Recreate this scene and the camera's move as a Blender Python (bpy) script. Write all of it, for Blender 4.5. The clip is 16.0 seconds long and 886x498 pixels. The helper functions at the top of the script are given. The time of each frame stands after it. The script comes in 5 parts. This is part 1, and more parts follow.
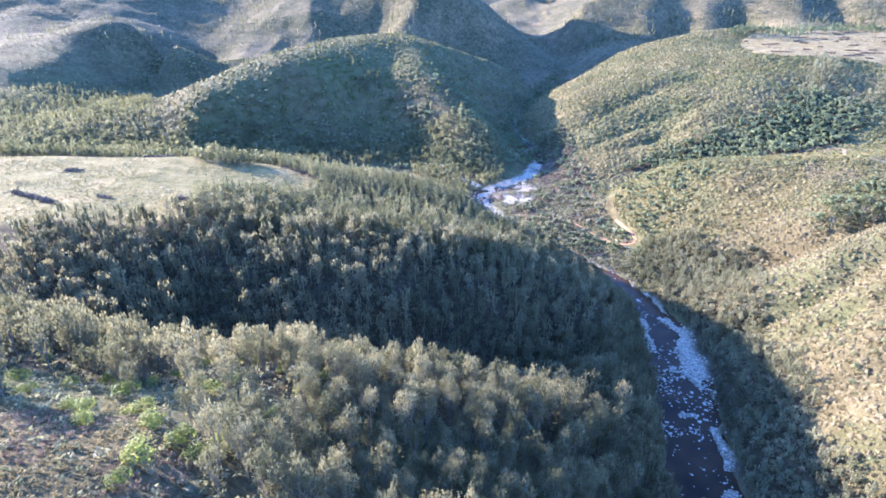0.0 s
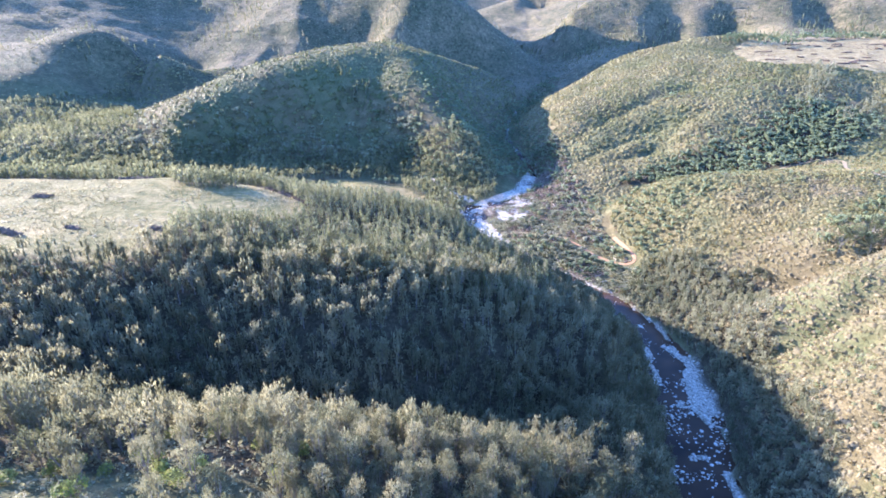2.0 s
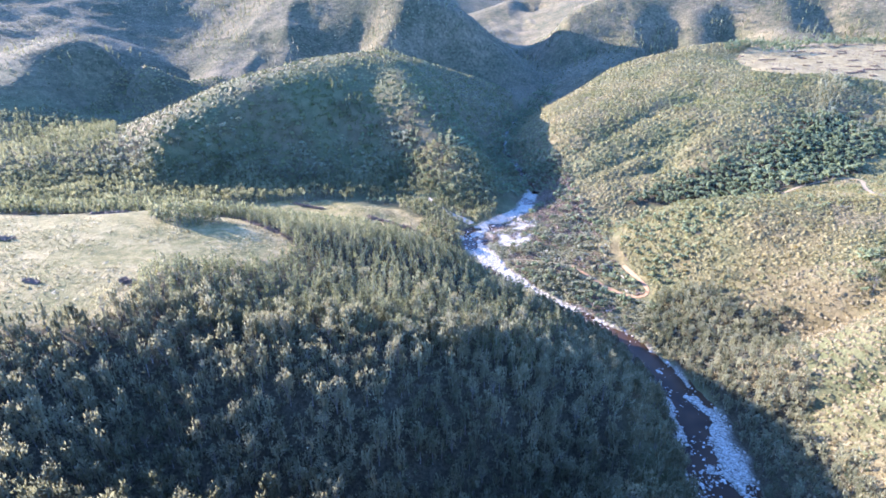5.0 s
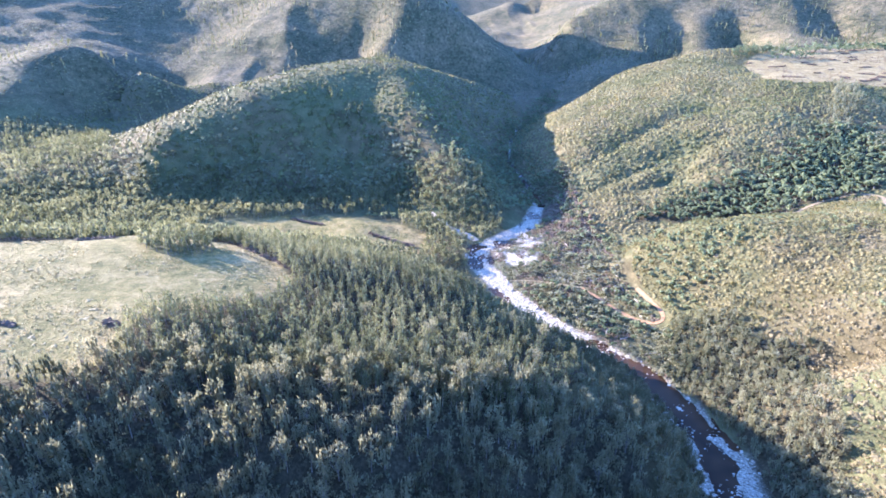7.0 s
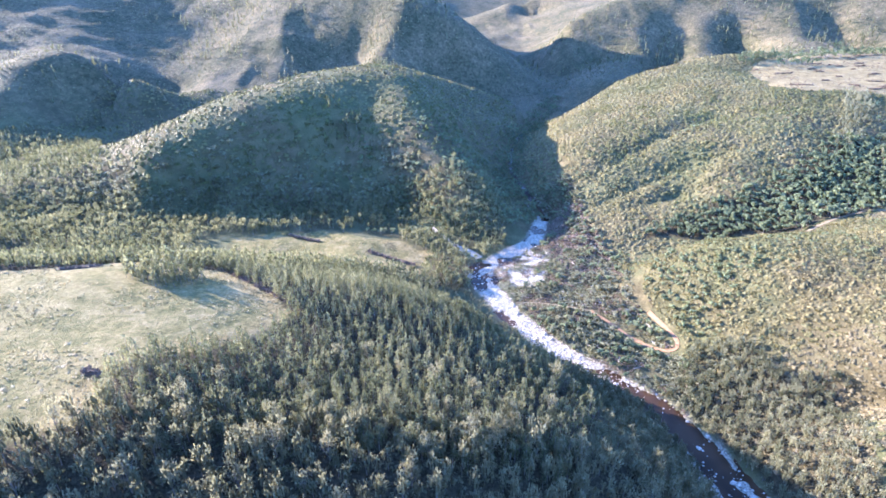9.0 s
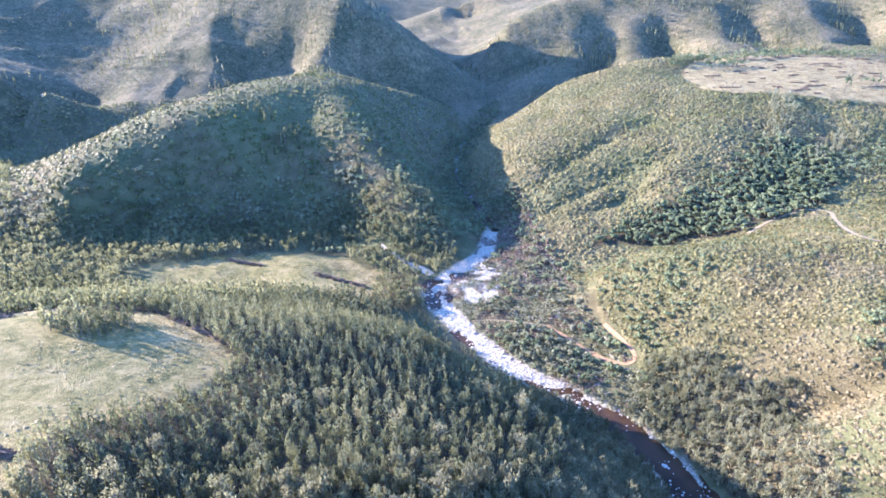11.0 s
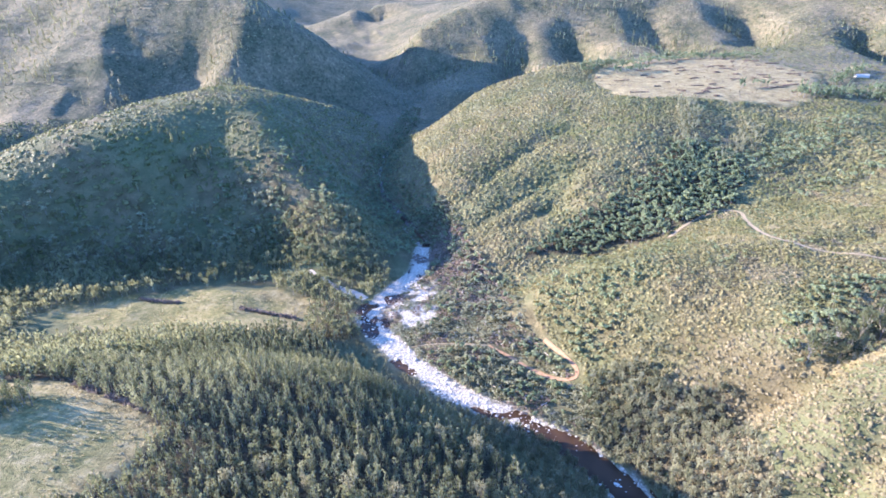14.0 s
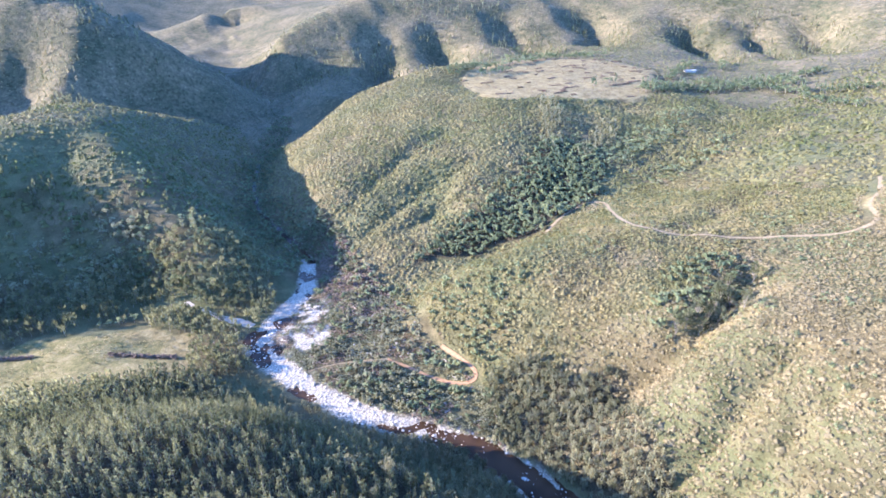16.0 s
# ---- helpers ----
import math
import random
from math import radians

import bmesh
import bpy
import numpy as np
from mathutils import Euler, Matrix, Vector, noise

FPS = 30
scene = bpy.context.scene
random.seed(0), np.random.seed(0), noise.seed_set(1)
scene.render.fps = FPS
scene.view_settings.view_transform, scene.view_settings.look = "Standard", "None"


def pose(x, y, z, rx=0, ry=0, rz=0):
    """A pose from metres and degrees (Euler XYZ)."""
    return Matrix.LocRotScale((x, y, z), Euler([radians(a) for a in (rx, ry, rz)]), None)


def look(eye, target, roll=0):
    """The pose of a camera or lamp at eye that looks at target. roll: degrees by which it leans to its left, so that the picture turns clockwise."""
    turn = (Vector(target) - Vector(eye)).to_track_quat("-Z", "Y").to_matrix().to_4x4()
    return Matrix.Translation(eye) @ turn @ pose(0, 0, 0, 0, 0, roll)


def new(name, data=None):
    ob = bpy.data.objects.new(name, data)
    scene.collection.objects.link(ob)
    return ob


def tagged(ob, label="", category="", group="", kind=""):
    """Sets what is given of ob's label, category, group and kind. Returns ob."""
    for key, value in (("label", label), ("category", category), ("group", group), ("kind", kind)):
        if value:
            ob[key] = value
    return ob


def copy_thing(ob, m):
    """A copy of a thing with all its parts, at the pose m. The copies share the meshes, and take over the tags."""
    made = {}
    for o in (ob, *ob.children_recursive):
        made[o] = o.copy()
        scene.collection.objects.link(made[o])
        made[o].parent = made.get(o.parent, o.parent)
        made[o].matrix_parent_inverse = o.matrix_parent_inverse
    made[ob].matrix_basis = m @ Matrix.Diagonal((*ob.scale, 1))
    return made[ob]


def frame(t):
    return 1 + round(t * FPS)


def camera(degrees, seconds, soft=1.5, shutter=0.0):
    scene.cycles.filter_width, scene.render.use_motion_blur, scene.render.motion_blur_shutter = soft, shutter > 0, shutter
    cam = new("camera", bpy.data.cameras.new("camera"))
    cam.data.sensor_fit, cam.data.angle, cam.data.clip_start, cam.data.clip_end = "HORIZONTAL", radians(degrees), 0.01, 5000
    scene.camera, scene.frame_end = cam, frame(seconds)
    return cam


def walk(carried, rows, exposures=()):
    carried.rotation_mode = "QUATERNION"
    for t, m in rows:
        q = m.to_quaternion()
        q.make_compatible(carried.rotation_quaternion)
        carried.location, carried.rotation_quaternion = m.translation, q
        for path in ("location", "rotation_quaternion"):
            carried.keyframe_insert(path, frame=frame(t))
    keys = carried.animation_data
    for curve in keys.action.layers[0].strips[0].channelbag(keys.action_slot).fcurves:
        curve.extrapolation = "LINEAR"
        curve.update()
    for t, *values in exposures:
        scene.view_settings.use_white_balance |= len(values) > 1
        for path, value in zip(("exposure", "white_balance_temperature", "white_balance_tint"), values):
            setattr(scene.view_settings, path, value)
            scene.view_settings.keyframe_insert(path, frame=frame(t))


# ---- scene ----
cam = camera(77.6, 16.0, soft=1.7)
METRES, EYE, TILT, LEAN, TURN = 140.0, 162.0, -25.0, 0.0, 0.0
ROWS = [
    (0.0, 0.0, 0.0, 0.0, 0.0, 0.0, -0.0),
    (0.5, -0.0006, 0.0269, 0.0209, -0.29, 0.11, 0.15),
    (1.0, -0.0014, 0.0534, 0.0425, -0.52, 0.23, 0.3),
    (1.5, -0.0027, 0.0809, 0.0644, -0.71, 0.3, 0.45),
    (2.0, -0.0043, 0.1086, 0.0867, -0.88, 0.36, 0.58),
    (2.5, -0.0068, 0.1366, 0.1105, -1.05, 0.38, 0.7),
    (3.0, -0.0098, 0.165, 0.1344, -1.2, 0.38, 0.81),
    (3.5, -0.0135, 0.194, 0.1593, -1.32, 0.38, 0.91),
    (4.0, -0.0174, 0.2236, 0.1846, -1.41, 0.38, 1.0),
    (6.5, -0.0414, 0.3701, 0.3133, -1.57, 0.4, 1.19),
    (7.0, -0.0467, 0.399, 0.3395, -1.57, 0.4, 1.22),
    (7.5, -0.0515, 0.4277, 0.3659, -1.59, 0.4, 1.25),
    (8.0, -0.0568, 0.4566, 0.3911, -1.6, 0.4, 1.29),
    (10.5, -0.0803, 0.578, 0.5105, -5.15, 0.31, 3.08),
    (11.0, -0.085, 0.5965, 0.5314, -7.52, 0.18, 4.22),
    (11.5, -0.0887, 0.6132, 0.5515, -8.66, 0.11, 4.79),
    (12.0, -0.0931, 0.6289, 0.5708, -9.59, 0.04, 5.22),
    (12.5, -0.0965, 0.6426, 0.5894, -10.77, -0.06, 5.76),
    (13.0, -0.0991, 0.655, 0.6071, -12.04, -0.19, 6.35),
    (13.5, -0.1019, 0.6659, 0.6242, -13.49, -0.37, 7.01),
    (14.0, -0.1036, 0.6757, 0.64, -15.39, -0.59, 7.9),
    (14.5, -0.1052, 0.6842, 0.6567, -18.19, -1.02, 9.14),
    (15.0, -0.1075, 0.6911, 0.6719, -21.15, -1.44, 10.45),
    (15.5, -0.108, 0.6914, 0.6842, -23.93, -1.96, 11.64),
    (16.0, -0.1077, 0.6877, 0.695, -27.7, -2.78, 13.18),
]
walk(cam, [(t, pose(0, 0, EYE, TILT, LEAN, TURN) @ pose(METRES * x, METRES * y, METRES * z, 90 + pitch, roll, yaw)) for t, x, y, z, yaw, pitch, roll in ROWS], exposures=[(0.0, 2.94, 4920.0, 27.0), (4.0, 2.97, 4920.0, 27.0), (8.0, 2.97, 4920.0, 27.0), (12.0, 2.90, 4940.0, 26.0), (16.0, 2.75, 4970.0, 25.0)])

# ---- world, sun, exposure ----
SUN_SIDE, SUN_AHEAD, SUN_HEIGHT = -0.88, 0.47, 17.5
world = bpy.data.worlds.new("sky")
scene.world = world
world.use_nodes = True
sky = world.node_tree.nodes.new("ShaderNodeTexSky")
sky.sky_type, sky.sun_disc = "NISHITA", False
sky.sun_elevation = radians(SUN_HEIGHT)
sky.sun_rotation = math.atan2(SUN_SIDE, SUN_AHEAD)
sky.air_density, sky.dust_density, sky.ozone_density = 1.0, 0.4, 4.5
backg = world.node_tree.nodes["Background"]
backg.inputs["Strength"].default_value = 0.15
world.node_tree.links.new(sky.outputs[0], backg.inputs[0])
sun = new("sun", bpy.data.lights.new("sun", "SUN"))
sun.data.energy, sun.data.angle, sun.data.color = 5.0, radians(0.53), (1.0, 0.79, 0.50)
flat = Vector((SUN_SIDE, SUN_AHEAD, 0)).normalized() * math.cos(radians(SUN_HEIGHT))
sun.matrix_world = look((0, 0, 900), Vector((0, 0, 900)) - Vector((flat.x, flat.y, math.sin(radians(SUN_HEIGHT)))))


# ---- materials ----
def nodes_of(name):
    mat = bpy.data.materials.new(name)
    mat.use_nodes = True
    nt = mat.node_tree
    nt.nodes.clear()
    return mat, nt


def add(nt, kind, **values):
    node = nt.nodes.new(kind)
    for key, value in values.items():
        node.inputs[key].default_value = value
    return node


def ramp(nt, fac, stops):
    node = nt.nodes.new("ShaderNodeValToRGB")
    els = node.color_ramp.elements
    while len(els) < len(stops):
        els.new(0.5)
    for el, (at, colour) in zip(els, stops):
        el.position, el.color = at, (*colour, 1)
    nt.links.new(fac, node.inputs[0])
    return node.outputs[0]


def tex_noise(nt, scale, detail=4.0, rough=0.6):
    geo = nt.nodes.new("ShaderNodeNewGeometry")
    node = add(nt, "ShaderNodeTexNoise", Scale=scale, Detail=detail, Roughness=rough)
    nt.links.new(geo.outputs["Position"], node.inputs["Vector"])
    return node.outputs["Fac"]


def mixed(nt, fac, a, b, how="MIX"):
    node = nt.nodes.new("ShaderNodeMix")
    node.data_type, node.blend_type = "RGBA", how
    for socket, value in ((node.inputs[0], fac), (node.inputs[6], a), (node.inputs[7], b)):
        if isinstance(value, (int, float)):
            socket.default_value = value
        elif isinstance(value, tuple):
            socket.default_value = (*value, 1)
        else:
            nt.links.new(value, socket)
    return node.outputs[2]


def attribute(nt, name):
    node = nt.nodes.new("ShaderNodeAttribute")
    node.attribute_name = name
    return node.outputs["Fac"]


def finish(mat, nt, colour, rough=0.9, bump=None, depth=0.3, spec=0.2):
    bsdf = add(nt, "ShaderNodeBsdfPrincipled")
    bsdf.inputs["Roughness"].default_value = rough
    bsdf.inputs["Specular IOR Level"].default_value = spec
    nt.links.new(colour, bsdf.inputs["Base Color"])
    if bump is not None:
        node = add(nt, "ShaderNodeBump", Strength=1.0, Distance=depth)
        nt.links.new(bump, node.inputs["Height"])
        nt.links.new(node.outputs[0], bsdf.inputs["Normal"])
    out = nt.nodes.new("ShaderNodeOutputMaterial")
    nt.links.new(bsdf.outputs[0], out.inputs[0])
    return mat


def foliage(name, dark, light, through_light=0.35, lumps=0.0, spread_of_leaf=0.28):
    """Leaves: tone varies from plant to plant and leaf to leaf; light shines through."""
    mat, nt = nodes_of(name)
    geo = nt.nodes.new("ShaderNodeNewGeometry")
    base = ramp(nt, attribute(nt, "tone"), [(0.0, dark), (1.0, light)])
    leaf = ramp(nt, geo.outputs["Random Per Island"], [(0.0, (1 - spread_of_leaf,) * 3), (1.0, (1 + spread_of_leaf,) * 3)])
    colour = mixed(nt, 1.0, base, leaf, "MULTIPLY")
    diffuse = add(nt, "ShaderNodeBsdfPrincipled", Roughness=0.6)
    diffuse.inputs["Specular IOR Level"].default_value = 0.25
    trans = nt.nodes.new("ShaderNodeBsdfTranslucent")
    nt.links.new(colour, diffuse.inputs["Base Color"])
    nt.links.new(colour, trans.inputs[0])
    if lumps:
        node = add(nt, "ShaderNodeBump", Strength=1.0, Distance=lumps)
        nt.links.new(tex_noise(nt, 2.2, 4, 0.7), node.inputs["Height"])
        nt.links.new(node.outputs[0], diffuse.inputs["Normal"])
    mix = add(nt, "ShaderNodeMixShader", Fac=through_light)
    nt.links.new(diffuse.outputs[0], mix.inputs[1])
    nt.links.new(trans.outputs[0], mix.inputs[2])
    out = nt.nodes.new("ShaderNodeOutputMaterial")
    nt.links.new(mix.outputs[0], out.inputs[0])
    return mat


def ground_material():
    mat, nt = nodes_of("hill_ground")
    big, mid, fine = tex_noise(nt, 0.012, 3), tex_noise(nt, 0.09, 5), tex_noise(nt, 0.9, 6, 0.7)
    scrub = ramp(nt, mid, [(0.3, (0.058, 0.049, 0.023)), (0.5, (0.094, 0.079, 0.040)), (0.7, (0.136, 0.112, 0.060))])
    green = ramp(nt, mid, [(0.3, (0.060, 0.066, 0.028)), (0.7, (0.118, 0.114, 0.054))])
    colour = mixed(nt, ramp(nt, big, [(0.42, (0, 0, 0)), (0.58, (1, 1, 1))]), scrub, green)
    dry = ramp(nt, mixed(nt, 0.5, mid, big), [(0.36, (0.052, 0.057, 0.030)), (0.5, (0.100, 0.090, 0.052)), (0.62, (0.150, 0.125, 0.076))])
    heath = tex_noise(nt, 0.22, 6, 0.75)
    dry = mixed(nt, 1.0, dry, ramp(nt, heath, [(0.36, (0.45, 0.5, 0.48)), (0.5, (0.95, 0.95, 0.95)), (0.64, (1.35, 1.3, 1.2))]), "MULTIPLY")
    colour = mixed(nt, attribute(nt, "sage"), colour, dry)
    floor = ramp(nt, fine, [(0.3, (0.030, 0.028, 0.016)), (0.7, (0.085, 0.07, 0.042))])
    colour = mixed(nt, attribute(nt, "wooded"), colour, floor)
    tuft = tex_noise(nt, 0.33, 5, 0.7)
    grass = ramp(nt, mixed(nt, 0.5, mid, tuft), [(0.36, (0.072, 0.074, 0.026)), (0.48, (0.140, 0.124, 0.048)), (0.62, (0.235, 0.192, 0.092))])
    colour = mixed(nt, attribute(nt, "meadow"), colour, grass)
    felled = ramp(nt, mixed(nt, 0.5, mid, tuft), [(0.36, (0.105, 0.083, 0.038)), (0.5, (0.208, 0.165, 0.076)), (0.64, (0.30, 0.245, 0.118))])
    colour = mixed(nt, attribute(nt, "felled"), colour, felled)
    gravel = ramp(nt, fine, [(0.36, (0.12, 0.10, 0.075)), (0.5, (0.30, 0.268, 0.21)), (0.66, (0.50, 0.455, 0.37))])
    colour = mixed(nt, attribute(nt, "gravel"), colour, gravel)
    speck = ramp(nt, fine, [(0.25, (0.55, 0.55, 0.55)), (0.75, (1.4, 1.4, 1.4))])
    colour = mixed(nt, 1.0, colour, speck, "MULTIPLY")
    return finish(mat, nt, colour, 0.95, fine, 0.8, 0.1)


def plain(name, dark, light, scale=0.8, rough=0.9, depth=0.1, spec=0.2):
    mat, nt = nodes_of(name)
    grain = tex_noise(nt, scale, 6, 0.65)
    return finish(mat, nt, ramp(nt, grain, [(0.3, dark), (0.7, light)]), rough, grain, depth, spec)


def water_material():
    mat, nt = nodes_of("river_water")
    ripple = tex_noise(nt, 1.6, 4, 0.6)
    patch = tex_noise(nt, 0.05, 2)
    colour = ramp(nt, patch, [(0.35, (0.020, 0.012, 0.006)), (0.65, (0.052, 0.030, 0.015))])
    return finish(mat, nt, colour, 0.15, ripple, 0.12, 0.07)


M_GROUND = ground_material()
M_WATER = water_material()
M_ROAD = plain("dirt_road", (0.17, 0.098, 0.048), (0.30, 0.182, 0.098), 0.5)
M_SAND = plain("river_sand", (0.26, 0.225, 0.17), (0.40, 0.355, 0.28), 0.6)
M_DRIFT = plain("bleached_wood", (0.24, 0.21, 0.17), (0.42, 0.38, 0.32), 1.5)
M_TRACK = plain("pale_track", (0.13, 0.10, 0.058), (0.235, 0.186, 0.108), 0.5)
M_ROCK = plain("white_stone", (0.23, 0.20, 0.155), (0.57, 0.515, 0.42), 0.5, 0.8)
M_SHED = plain("shed_paint", (0.34, 0.31, 0.26), (0.46, 0.42, 0.36), 0.5)
M_BARK = plain("grey_bark", (0.10, 0.085, 0.07), (0.26, 0.235, 0.20), 2.0)
M_LOG = plain("felled_brush", (0.075, 0.055, 0.04), (0.19, 0.14, 0.10), 1.0)
M_WATTLE = foliage("wattle_leaves", (0.090, 0.095, 0.050), (0.235, 0.218, 0.122), 0.5)
M_PINE = foliage("plantation_leaves", (0.080, 0.090, 0.042), (0.215, 0.212, 0.105), 0.5)
M_DARK = foliage("kloof_leaves", (0.082, 0.112, 0.056), (0.215, 0.245, 0.122), 0.5)
M_BRIGHT = foliage("lime_leaves", (0.125, 0.155, 0.036), (0.29, 0.31, 0.075), 0.5)
M_SCRUB = foliage("scrub_leaves", (0.104, 0.116, 0.036), (0.262, 0.222, 0.104), 0.4, 0.3, 0.2)
M_TAN = foliage("dry_scrub_leaves", (0.160, 0.142, 0.070), (0.275, 0.228, 0.126), 0.4, 0.3, 0.12)
M_STRAW = foliage("straw_grass", (0.20, 0.175, 0.075), (0.38, 0.32, 0.17), 0.4)
M_BROWN = foliage("dry_brush_leaves", (0.095, 0.070, 0.050), (0.22, 0.165, 0.120), 0.3)
M_SAGE = foliage("sage_leaves", (0.10, 0.112, 0.05), (0.25, 0.22, 0.125), 0.4)
M_OLIVE = foliage("olive_leaves", (0.11, 0.118, 0.064), (0.275, 0.268, 0.158), 0.5)


